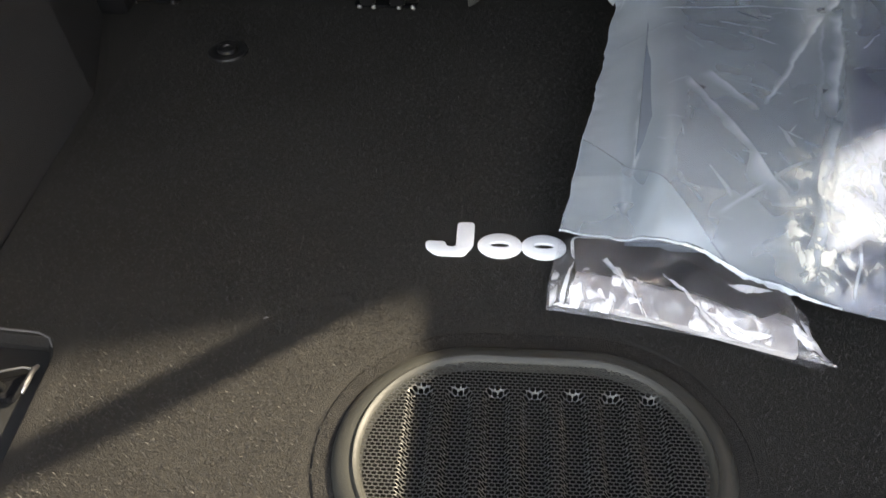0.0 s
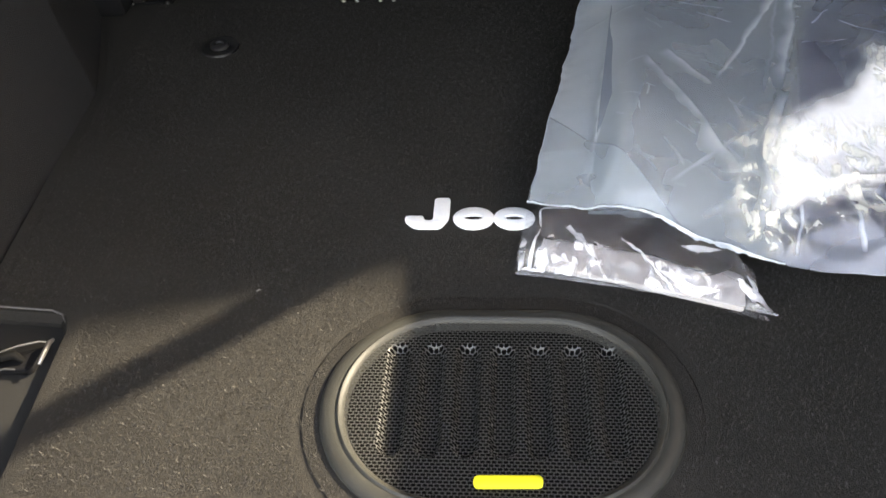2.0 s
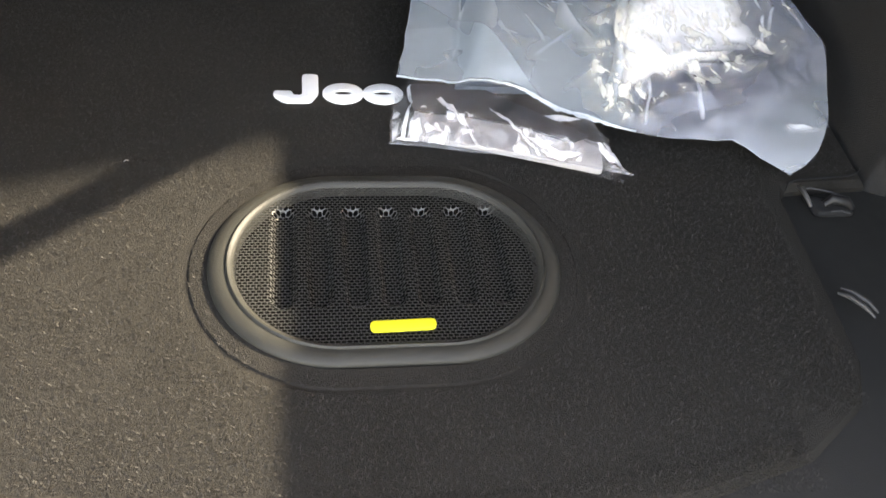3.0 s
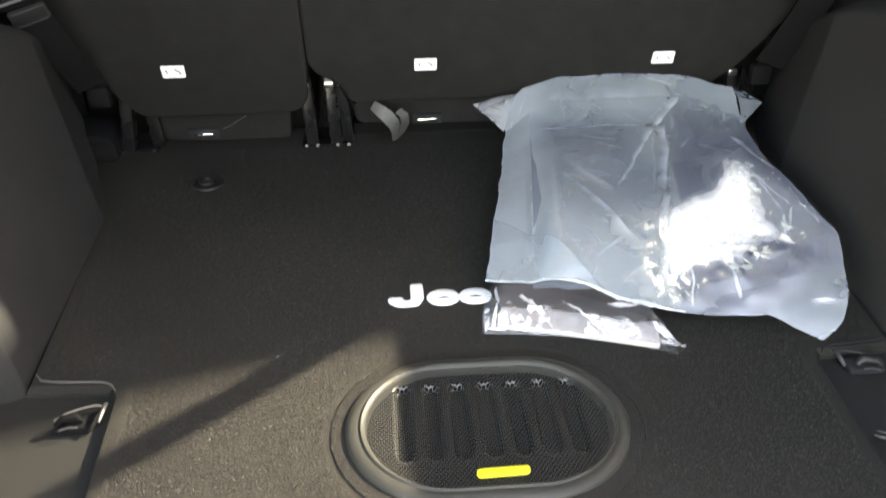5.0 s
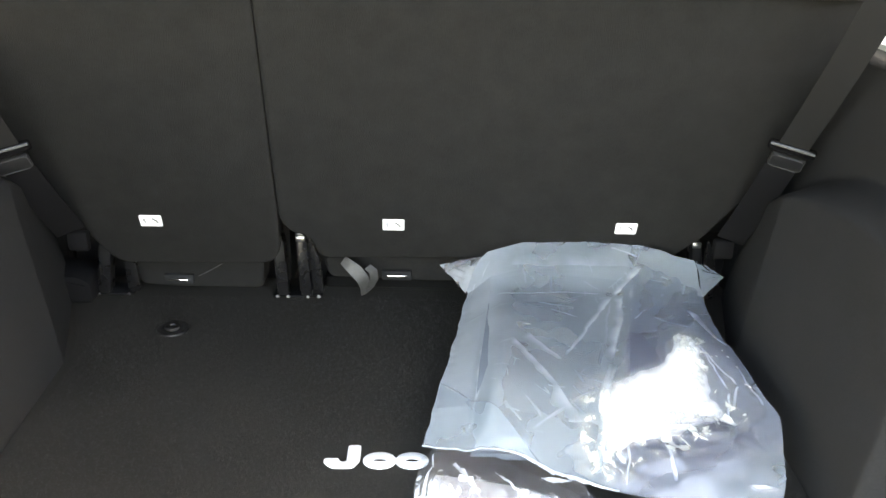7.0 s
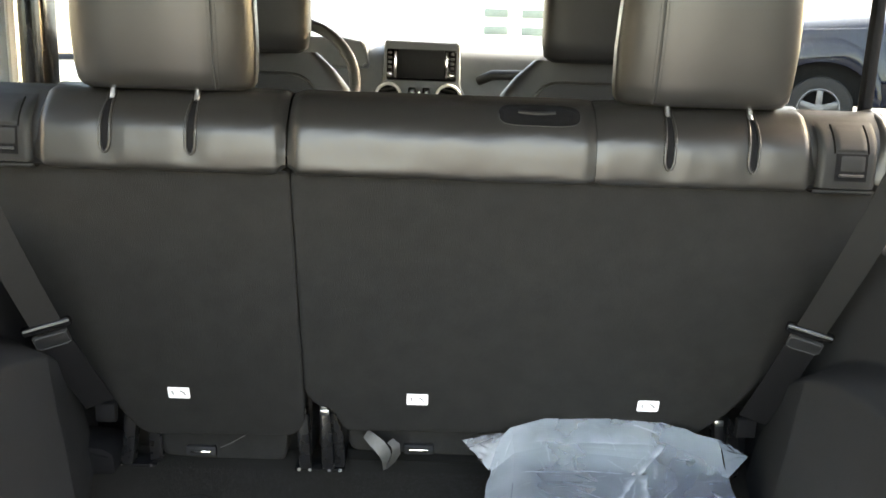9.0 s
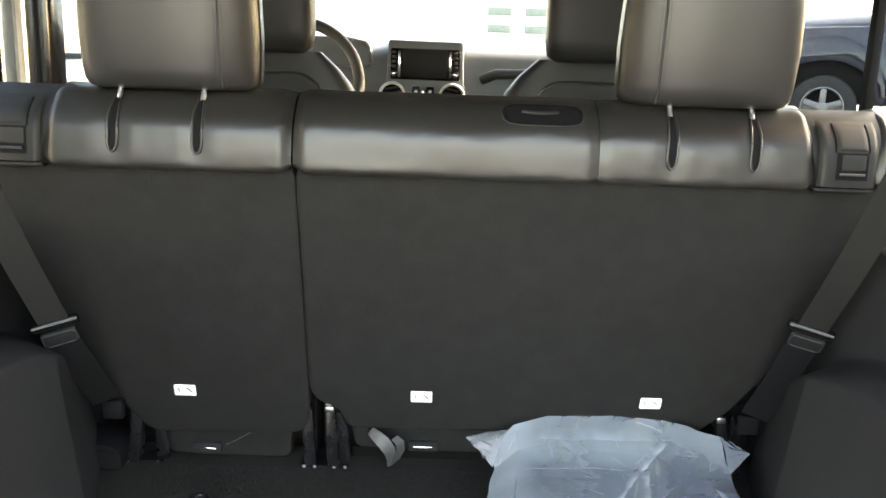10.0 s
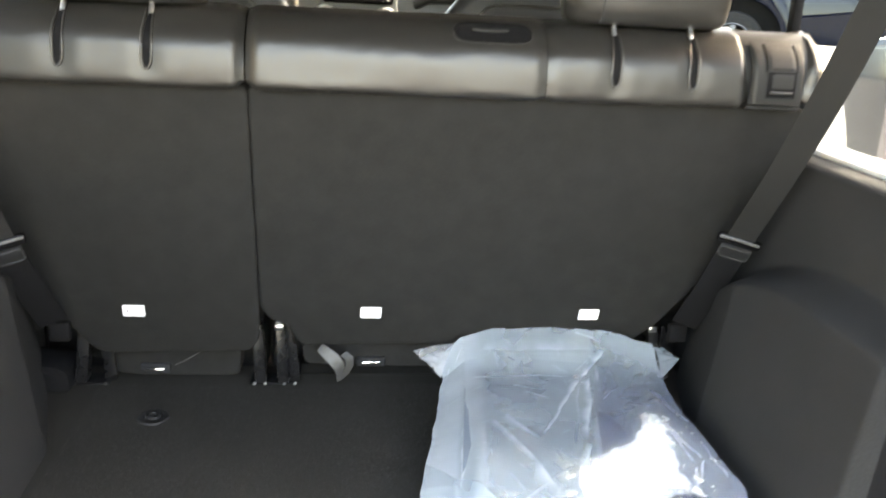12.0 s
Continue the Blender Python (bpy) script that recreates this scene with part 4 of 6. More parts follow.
def hinge(x, sign, twin, seat):
    wide = 0.10 if twin else 0.075
    hg = part("hinge", box((wide, 0.05, 0.005), (x, 0.530, 0.0025), 0.002), MATTBLACK, seat, "black steel hinge bolted to the floor")
    for dx in ((-0.026, 0.020) if twin else (0.016 * sign,)):
        lean = -0.02 if twin else -0.055 * sign
        ring = rounded([(x + dx - 0.011, 0.012), (x + dx + 0.013, 0.012), (x + dx + 0.011 + lean * 0.3, 0.135), (x + dx + 0.004 + lean * 0.3, 0.150), (x + dx - 0.012 + lean * 0.3, 0.150)], 0.006, 3)
        part("arm", prism(ring, "y", 0.488, 0.520, 0.003), BRACKET, hg)
        part("edge_cap", box((0.018, 0.006, 0.012), (x + dx + lean * 0.3 - 0.001, 0.486, 0.138), 0.002), STEEL, hg)
    part("flange", prism(rounded([(x + 0.03, 0.012), (x + 0.055, 0.012), (x + 0.048, 0.09), (x + 0.030, 0.14), (x + 0.024, 0.14)], 0.008), "y", 0.500, 0.512, 0.002), BRACKET, hg)
    for dx in (-0.040, -0.018, 0.022, 0.044) if twin else (-0.030, 0.030):
        part("bolt", loops([[(x + dx + r * math.cos(a), 0.500 + r * 0.8 * math.sin(a), z) for a in (2 * math.pi * k / 8 for k in range(8))] for r, z in ((0.0036, 0.003), (0.0034, 0.007), (0.0020, 0.0085))], True, (False, True)), ZINC if twin else BRACKET, hg)


valance(-0.478, -0.222, 0.006, SEAT_A)
valance(-0.088, 0.60, 0.028, SEAT_B)
# near-black box in place of the shade below the raised valance
solid("seat_shade_box", box((0.72, 0.05, 0.05), (0.26, 0.585, 0.0), 0.01), VOID, "near-black box that stands in for shade under the wide seat", "trim", kind="structure")
cushion(-0.66, -0.176, SEAT_A)
cushion(-0.172, 0.79, SEAT_B)
striker(-0.395, 0.027)
striker(0.053, 0.043)
hinge(-0.150, 1, True, SEAT_A)
hinge(-0.520, -1, False, SEAT_A)
hinge(0.655, 1, False, SEAT_B)
# cover over the belt anchor in the corner
cover = thing("anchor_cover", "matt black plastic cover beside the seat hinge", "cover", at=(-0.588, 0.49, 0))
part("cover_body", prism(rounded([(-0.640, 0.002), (-0.548, 0.002), (-0.552, 0.046), (-0.575, 0.058), (-0.640, 0.062)], 0.012, 4), "y", 0.462, 0.560, 0.004), MATTBLACK, cover)
part("cover_rib", tube([(-0.632, 0.459, 0.050), (-0.590, 0.458, 0.047), (-0.560, 0.459, 0.040)], 0.0022, 8), MATTBLACK, cover)
solid("lint_speck", tube([(-0.1935, -0.1610, 0.0032), (-0.1905, -0.1596, 0.0048), (-0.1880, -0.1600, 0.0040)], [0.0006, 0.0009, 0.0005], 6), STRAPGREY, "tiny white lint fleck on the dark carpet", "lint")
# thin pale thread hanging on the valance
solid("loose_thread", tube([(-0.356, 0.532, 0.033), (-0.335, 0.531, 0.044), (-0.305, 0.531, 0.062)], 0.0007, 5), STRAPGREY, "thin pale loose thread on the valance", "thread")


def loose_strap():
    lp = thing("fold_strap", "grey folded webbing strap hanging under the seat", "strap", at=(-0.02, 0.50, 0.05))
    part("webbing", ribbon([(-0.055, 0.505, 0.086), (-0.042, 0.496, 0.078), (-0.026, 0.491, 0.066), (-0.014, 0.489, 0.050), (-0.010, 0.489, 0.034), (-0.013, 0.491, 0.016)],
                           [(0.005, 0, 0.008), (0.006, 0.002, 0.010), (0.009, 0.004, 0.009), (0.010, 0.006, 0.005), (0.009, 0.006, 0.001), (0.005, 0.005, 0.0)], 0.0016), STRAPMID, lp)
    part("tail", ribbon([(-0.006, 0.496, 0.076), (0.006, 0.492, 0.068), (0.008, 0.490, 0.052), (0.0, 0.491, 0.034), (-0.008, 0.493, 0.020)], [(0.006, 0.003, 0.004), (0.008, 0.004, 0.002), (0.008, 0.004, -0.002), (0.006, 0.004, -0.003), (0.003, 0.003, -0.001)], 0.0016), STRAPDARK, lp)


loose_strap()


# ---------------------------------------------------------------- seat belts
def seat_belt(low, slide, top, side):
    """side: +1 at the right wall. A belt from its anchor through a buckle tongue up to the roof bar."""
    b = thing("seat_belt", "grey seat belt webbing hanging beside the rear bench", "seat belt", "rear seat belts", at=low)
    low, slide, top = Vector(low), Vector(slide), Vector(top)
    d = (top - slide).normalized()
    w = Vector((0.89, -0.45 * side, 0)).normalized()
    w = (w - d * w.dot(d)).normalized() * 0.0245
    pts = [slide.lerp(top, k / 10) + Vector((0, -0.020 * math.sin(math.pi * k / 10), 0)) for k in range(11)]
    part("upper_webbing", ribbon(pts, w, 0.0014), WEB, b)
    d2 = (slide - low).normalized()
    w2 = (w - d2 * w.dot(d2)).normalized() * 0.026
    part("lower_webbing", ribbon([low.lerp(slide, k / 8) + Vector((0, -0.004 * math.sin(math.pi * k / 8), 0)) for k in range(9)], w2, 0.003), MATTBLACK, b, "black doubled webbing")
    frame_m = Matrix((w.normalized(), d, w.normalized().cross(d))).transposed().to_4x4()
    tongue = part("tongue", box((0.080, 0.019, 0.013), slide, 0.005, frame_m, 3), GLOSSBLACK, b, "black plastic belt tongue")
    out = frame_m @ Vector((0, 0, 1))
    if out.y > 0:
        out = -out
    # grey strip painted for the thin glint along the black tongue
    part("edge", box((0.074, 0.0035, 0.003), slide + out * 0.0066 + d * 0.007, 0.001, frame_m), STRAPGREY, tongue)
    part("window", box((0.058, 0.030, 0.008), slide - d * 0.026 + out * 0.0075, 0.003, frame_m), PLASTIC, tongue)
    rim = [slide - d * (0.026 + 0.014 * q) + out * 0.0120 + w.normalized() * 0.027 * p for p, q in ((-1, -0.7), (-0.8, -1), (0.8, -1), (1, -0.7), (1, 0.7), (0.8, 1), (-0.8, 1), (-1, 0.7))]
    part("window_rim", tube(rim, 0.0010, 6, closed=True), GREYPLASTIC, tongue)
    part("anchor", box((0.04, 0.02, 0.04), low + Vector((0, 0.03, -0.03)), 0.006), MATTBLACK, b)


seat_belt((0.695, 0.425, 0.175), (0.726, 0.305, 0.392), (0.708, -0.060, 0.90), 1)
seat_belt((-0.552, 0.415, 0.175), (-0.582, 0.285, 0.368), (-0.600, -0.045, 0.90), -1)


# ---------------------------------------------------------------- plastic bags
def coons(left, right, front, back, u, v):
    l, r, f, b = chain(left, v), chain(right, v), chain(front, u), chain(back, u)
    p00, p10, p01, p11 = Vector(front[0]), Vector(front[-1]), Vector(back[0]), Vector(back[-1])
    return l * (1 - u) + r * u + f * (1 - v) + b * v - (p00 * (1 - u) * (1 - v) + p10 * u * (1 - v) + p01 * (1 - u) * v + p11 * u * v)


def chain_row(points, n):
    """n + 1 places at even steps along a line of points, as an array."""
    p = np.array(points, float)
    s = np.concatenate([[0], np.cumsum(np.linalg.norm(np.diff(p, axis=0), axis=1))])
    t = np.linspace(0, s[-1], n + 1)
    return np.stack([np.interp(t, s, p[:, k]) for k in range(3)], 1)


def ease(a, b, x):
    """smooth() for arrays."""
    t = np.clip((x - a) / (b - a), 0, 1)
    return t * t * (3 - 2 * t)


def ripple(x, y, seed):
    """Smooth random field between -1 and 1, one swell to the unit."""
    ix, iy = np.floor(x), np.floor(y)
    fx, fy = x - ix, y - iy
    fx, fy = fx * fx * (3 - 2 * fx), fy * fy * (3 - 2 * fy)

    def corner(i, j):
        return np.modf(np.abs(np.sin(i * 127.1 + j * 311.7 + seed * 74.7) * 43758.5453))[0] * 2 - 1

    low = corner(ix, iy) * (1 - fx) + corner(ix + 1, iy) * fx
    high = corner(ix, iy + 1) * (1 - fx) + corner(ix + 1, iy + 1) * fx
    return low * (1 - fy) + high * fy


def stroke(x, y, a, b, w0, w1, seed):
    """A fold from a to b: 1 along its sharp side, fading over its width to the other; thin at both ends."""
    ax, ay, bx, by = *a, *b
    ln = math.hypot(bx - ax, by - ay)
    ux, uy = (bx - ax) / ln, (by - ay) / ln
    t = ((x - ax) * ux + (y - ay) * uy) / ln
    d = (x - ax) * -uy + (y - ay) * ux + 0.0030 * ripple(t * ln * 22, t * 0 + seed, seed) + 0.0010 * ripple(t * ln * 90, t * 0, seed + 5)
    w = (w0 + (w1 - w0) * np.clip(t, 0, 1)) * (0.8 + 0.3 * ripple(t * ln * 40, t * 0, seed + 3))
    ends = ease(-0.01, 0.12, t) * ease(1.01, 0.85, t)
    return np.where(d < 0, 0.72 * ease(-w, -0.15 * w, d) + 0.28 * ease(-0.35 * w, 0, d), ease(0.0030, 0, d)) * ends * (0.7 + 0.3 * ripple(t * ln * 55, t * 0, seed + 8))


def ridged(x, y, n, seed):
    """Sharp crests with slack film between them."""
    return 1 - np.abs(ripple(x * n + 0.35 * ripple(x * n * 0.7, y * n * 0.7, seed + 1), y * n, seed)) * 2


def large_bag():
    bag = thing("plastic_bag", "large milky blue plastic bag lying flat over a box", "plastic bag", at=(0.38, 0.1, 0))
    left = [(0.104, -0.041, 0.030), (0.121, 0.03, 0.048), (0.149, 0.16, 0.060), (0.176, 0.30, 0.070), (0.188, 0.37, 0.078), (0.186, 0.425, 0.098)]
    right = [(0.548, -0.198, 0.016), (0.576, -0.190, 0.034), (0.594, -0.160, 0.062), (0.618, -0.060, 0.098), (0.614, 0.04, 0.102), (0.610, 0.20, 0.094), (0.624, 0.33, 0.098), (0.630, 0.420, 0.134)]
    front = [(0.104, -0.041, 0.030), (0.15, -0.050, 0.033), (0.20, -0.063, 0.033), (0.25, -0.077, 0.033), (0.30, -0.104, 0.031), (0.365, -0.140, 0.030), (0.418, -0.153, 0.032), (0.487, -0.155, 0.032), (0.548, -0.198, 0.016)]
    back = [(0.186, 0.425, 0.098), (0.232, 0.452, 0.132), (0.300, 0.462, 0.149), (0.42, 0.462, 0.152), (0.53, 0.458, 0.149), (0.630, 0.420, 0.134)]
    NU, NV = 500, 620
    L, R, F, B = chain_row(left, NV), chain_row(right, NV), chain_row(front, NU), chain_row(back, NU)
    u, v = np.meshgrid(np.linspace(0, 1, NU + 1), np.linspace(0, 1, NV + 1))
    U, V = u[..., None], v[..., None]
    P = L[:, None] * (1 - U) + R[:, None] * U + F[None] * (1 - V) + B[None] * V - (F[0] * (1 - U) * (1 - V) + F[-1] * U * (1 - V) + B[0] * (1 - U) * V + B[-1] * U * V)
    # slack along the rims
    rim_in = ease(0, 0.06, np.minimum(np.minimum(u, 1 - u), np.minimum(v, 1 - v)))
    slack = (0.0032 * ripple(P[..., 0] * 30, P[..., 1] * 30, 4) + 0.0014 * ripple(P[..., 0] * 90, P[..., 1] * 90, 5)) * (1 - rim_in)
    x, y = P[..., 0] + slack, P[..., 1] + 0.8 * slack
    # the film lies over a box on one side and sags to loose folds beside it
    box_right = 0.389 + 0.272 * (y - 0.02)
    over = ease(0.0, 0.05, x - (0.170 + 0.14 * y)) * ease(0.012, -0.006, x - box_right) * ease(-0.11, 0.07, y) * ease(0.40, 0.33, y)
    beside = ease(0.0, 0.02, x - box_right) * ease(0.64, 0.54, x) * ease(-0.13, -0.02, y) * ease(0.45, 0.30, y)
    z = P[..., 2] * (1 - over) + 0.105 * over
    z = z * (1 - beside) + beside * (0.090 + 0.19 * np.clip(y + 0.02, -0.12, 0.14) - 0.010 * ease(0.0, 0.10, x - box_right))
    z += rim_in * (0.0030 * ripple(x * 9, y * 9, 1) + 0.0010 * ripple(x * 26, y * 20, 2))
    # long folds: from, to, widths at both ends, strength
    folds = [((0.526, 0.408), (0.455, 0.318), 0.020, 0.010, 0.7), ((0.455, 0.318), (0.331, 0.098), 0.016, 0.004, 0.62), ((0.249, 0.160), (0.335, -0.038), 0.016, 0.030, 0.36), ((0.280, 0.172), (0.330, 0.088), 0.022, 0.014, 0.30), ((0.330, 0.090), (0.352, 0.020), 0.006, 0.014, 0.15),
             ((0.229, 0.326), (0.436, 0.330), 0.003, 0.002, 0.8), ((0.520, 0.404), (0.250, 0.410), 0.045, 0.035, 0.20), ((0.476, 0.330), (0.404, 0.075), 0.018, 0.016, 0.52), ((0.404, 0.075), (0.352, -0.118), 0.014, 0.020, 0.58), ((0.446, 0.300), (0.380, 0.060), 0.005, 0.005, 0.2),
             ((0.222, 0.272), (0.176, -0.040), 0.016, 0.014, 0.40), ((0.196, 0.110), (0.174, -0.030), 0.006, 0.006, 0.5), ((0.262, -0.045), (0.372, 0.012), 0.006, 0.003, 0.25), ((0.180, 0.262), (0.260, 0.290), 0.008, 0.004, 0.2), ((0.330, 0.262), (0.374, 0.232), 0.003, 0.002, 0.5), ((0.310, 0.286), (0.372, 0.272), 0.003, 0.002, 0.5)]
    # loose folds, several of them drawn pale to paint glints
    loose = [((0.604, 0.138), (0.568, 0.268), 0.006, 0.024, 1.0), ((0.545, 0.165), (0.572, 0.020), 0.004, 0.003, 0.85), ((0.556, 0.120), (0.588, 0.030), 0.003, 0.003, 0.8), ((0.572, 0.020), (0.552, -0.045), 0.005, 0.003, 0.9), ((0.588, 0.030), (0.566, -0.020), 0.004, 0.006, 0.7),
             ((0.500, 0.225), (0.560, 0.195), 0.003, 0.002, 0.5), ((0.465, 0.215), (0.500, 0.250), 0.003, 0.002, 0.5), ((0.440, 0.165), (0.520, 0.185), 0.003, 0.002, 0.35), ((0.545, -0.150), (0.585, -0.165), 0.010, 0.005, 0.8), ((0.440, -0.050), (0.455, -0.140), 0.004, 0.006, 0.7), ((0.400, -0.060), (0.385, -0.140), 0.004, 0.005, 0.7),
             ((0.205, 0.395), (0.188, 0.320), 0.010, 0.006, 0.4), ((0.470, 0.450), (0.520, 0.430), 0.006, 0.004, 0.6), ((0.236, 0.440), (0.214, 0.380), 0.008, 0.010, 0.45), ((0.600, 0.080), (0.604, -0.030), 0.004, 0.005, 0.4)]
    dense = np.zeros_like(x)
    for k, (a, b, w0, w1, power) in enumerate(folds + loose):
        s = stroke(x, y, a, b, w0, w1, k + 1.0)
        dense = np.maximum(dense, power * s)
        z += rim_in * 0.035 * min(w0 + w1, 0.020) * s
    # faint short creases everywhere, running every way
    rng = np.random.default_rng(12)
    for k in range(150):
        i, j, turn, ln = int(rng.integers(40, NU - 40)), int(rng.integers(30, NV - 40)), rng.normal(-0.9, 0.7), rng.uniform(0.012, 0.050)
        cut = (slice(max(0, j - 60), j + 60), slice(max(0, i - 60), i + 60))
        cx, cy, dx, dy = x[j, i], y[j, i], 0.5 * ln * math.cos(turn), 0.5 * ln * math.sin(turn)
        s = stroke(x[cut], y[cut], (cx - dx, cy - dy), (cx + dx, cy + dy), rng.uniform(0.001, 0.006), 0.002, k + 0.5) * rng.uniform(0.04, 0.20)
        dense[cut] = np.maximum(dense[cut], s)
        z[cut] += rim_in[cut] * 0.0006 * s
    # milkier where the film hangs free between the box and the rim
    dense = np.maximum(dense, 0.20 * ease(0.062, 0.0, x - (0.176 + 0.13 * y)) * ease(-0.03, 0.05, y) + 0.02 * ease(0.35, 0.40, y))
    bunch = ease(-0.01, 0.02, x - box_right) * ease(0.62, 0.57, x) * ease(0.01, -0.06, y) * ease(-0.165, -0.13, y)
    z += rim_in * (0.0042 * bunch * ridged(x, y, 22, 11) + 0.0026 * bunch * ridged(x, y, 47, 13) + 0.0008 * (1 - over) * beside * ease(0.12, 0.2, y) * ridged(x, y, 30, 15))
    # darker and clearer over the loose folds
    thin = ease(0.004, 0.03, x - box_right) * ease(0.33, 0.24, y) + 3.8 * ease(-0.09, -0.15, y - 0.25 * (x - 0.55)) * ease(0.44, 0.54, x)

    def sheet(name, rows, cols, lift, material, label="", keep=None, **fields):
        """A part made of a stretch of the film, lifted a little off it."""
        cut = (slice(*rows), slice(*cols))
        xs, ys, zs = x[cut], y[cut], z[cut] + (lift[cut] if isinstance(lift, np.ndarray) else lift)
        h, w = xs.shape
        idx = np.arange(h * w).reshape(h, w)
        quads = np.stack([idx[:-1, :-1], idx[:-1, 1:], idx[1:, 1:], idx[1:, :-1]], -1).reshape(-1, 4)
        if keep is not None:
            ok = keep[cut].reshape(-1)
            quads = quads[ok[quads].any(1)]
        used, quads = np.unique(quads, return_inverse=True)
        quads = quads.reshape(-1, 4)
        pts = np.stack([xs, ys, zs], -1).reshape(-1, 3)[used]
        me = bpy.data.meshes.new(name)
        me.from_pydata(pts.tolist(), [], quads.tolist())
        me.materials.append(material)
        me.polygons.foreach_set("use_smooth", [True] * len(quads))
        for key, field in fields.items():
            me.attributes.new(key, "FLOAT", "POINT").data.foreach_set("value", field[cut].reshape(-1)[used].astype(np.float32))
        ob = new(name, me)
        ob.parent = bag
        ob.matrix_parent_inverse = Matrix.Translation(-bag.matrix_basis.translation)
        return tagged(ob, label)

    every = (0, NV + 1)
    across = (0, NU + 1)
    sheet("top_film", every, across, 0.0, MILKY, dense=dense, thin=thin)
    under = z * 0
    z_top = z.copy()
    z[...] = np.maximum(0.005, z_top - 0.0015 - 0.06 * ease(0.0, 0.30, np.minimum(np.minimum(u, 1 - u), np.minimum(v, 1 - v))))
    sheet("bottom_film", (0, NV + 1, 20), (0, NU + 1, 20), 0.0, MILKY, dense=under, thin=under)
    z[...] = z_top
    # doubled corner of the film
    slant = ease(0.0, 0.0002, (x - 0.150) * -0.122 - (y - 0.072) * 0.094)
    sheet("folded_corner", (2, 260), (2, 260), 0.0016, FLAP, "pale blue doubled corner of the film", slant > 0.02, edge=slant)

    # rolled hem along the free edge
    hem = []
    for k in range(0, 301):
        s = 0.60 * k / 300
        i = int(s * NU)
        p = Vector((x[0, i], y[0, i], z[0, i]))
        w = 0.0007 + 0.0032 * smooth(0.24, 0.36, s) * smooth(0.60, 0.48, s)
        w *= max(0.25, 0.75 + 0.6 * noise.noise((s * 22, 3, 1)) + 0.7 * noise.noise((s * 75, 8, 2)))
        hem.append([p + Vector((0.0, w * 1.6, 0.0012)), p + Vector((0, 0.2 * w, 0.0018 + 0.35 * w)), p + Vector((0, -0.8 * w, -0.5 * w)), p + Vector((0, 0, -0.8 * w))])
    part("hem", loops(hem, True), HEM, bag, "bright rolled edge of the film", angle=50)

    # pointed corners where the bag is welded
    for root_a, root_b, tip, film_of in (((0.222, 0.447, 0.124), (0.187, 0.375, 0.078), (0.138, 0.462, 0.098), FOLDED), ((0.630, 0.425, 0.134), (0.622, 0.330, 0.096), (0.682, 0.392, 0.112), MILKY)):
        a, b, c = Vector(root_a), Vector(root_b), Vector(tip)

        def ear(g, h):
            base = a.lerp(b, g)
            p = base.lerp(c, h)
            crest = 0.012 * math.sin(math.pi * g) * (1 - h) + 0.006 * abs(noise.noise((g * 5, h * 3, a.x * 9))) * h * (1 - h) * 4
            return p + Vector((0, 0, crest))
        part("corner_ear", grid(28, 22, ear), film_of, bag, "crumpled clear corner of the bag", angle=180)

    # sun glare painted as a white layer, where the film is drawn tight
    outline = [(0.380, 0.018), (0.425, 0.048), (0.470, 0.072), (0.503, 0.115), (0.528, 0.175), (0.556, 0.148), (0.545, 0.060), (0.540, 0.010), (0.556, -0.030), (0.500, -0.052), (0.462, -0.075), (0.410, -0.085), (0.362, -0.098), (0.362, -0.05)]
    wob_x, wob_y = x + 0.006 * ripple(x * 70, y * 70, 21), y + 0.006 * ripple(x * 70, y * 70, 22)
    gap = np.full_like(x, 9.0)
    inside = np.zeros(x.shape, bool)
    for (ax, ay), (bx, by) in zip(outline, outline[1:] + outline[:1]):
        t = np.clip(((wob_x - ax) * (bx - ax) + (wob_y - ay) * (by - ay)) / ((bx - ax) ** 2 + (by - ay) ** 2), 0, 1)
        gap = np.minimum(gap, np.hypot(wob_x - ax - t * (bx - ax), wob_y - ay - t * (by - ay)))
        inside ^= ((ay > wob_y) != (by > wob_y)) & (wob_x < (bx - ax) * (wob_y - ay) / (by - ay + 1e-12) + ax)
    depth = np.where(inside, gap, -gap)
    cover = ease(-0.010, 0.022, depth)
    sheet("white_glare", (40, 480), (180, NU), 0.0012, GLARE, "bright white patch that stands in for sun glare on the film", cover > 0.01, rim=cover)
    # cream glints are painted on the crumpled film round the white patch
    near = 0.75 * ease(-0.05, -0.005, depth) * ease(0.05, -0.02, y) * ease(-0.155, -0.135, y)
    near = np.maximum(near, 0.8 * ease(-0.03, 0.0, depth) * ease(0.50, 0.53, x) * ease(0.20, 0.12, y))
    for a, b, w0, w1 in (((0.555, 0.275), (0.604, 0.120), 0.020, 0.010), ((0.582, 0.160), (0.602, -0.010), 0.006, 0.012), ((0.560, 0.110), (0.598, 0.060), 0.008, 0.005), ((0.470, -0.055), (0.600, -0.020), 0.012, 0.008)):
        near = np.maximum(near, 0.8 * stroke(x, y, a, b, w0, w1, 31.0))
    sheet("film_glints", (4, 480), (150, NU - 4), 0.0046, CREAM, "cream glints painted on crumpled film round the glare", near > 0.02, edge=near)

    # the box inside
    carton = prism([(-0.045, 0.010), (-0.045, 0.020), (0.06, 0.080), (0.09, 0.092), (0.312, 0.094), (0.318, 0.088), (0.318, 0.010)], "x", 0.0, 1.0)
    for q in carton.verts:
        q.co.x = (0.182 + 0.14 * q.co.y) * (1 - q.co.x) + (0.380 + 0.262 * (q.co.y - 0.02)) * q.co.x
    solid("flat_box", carton, CARD, "flat blue-grey box wrapped in the milky bag", "box")
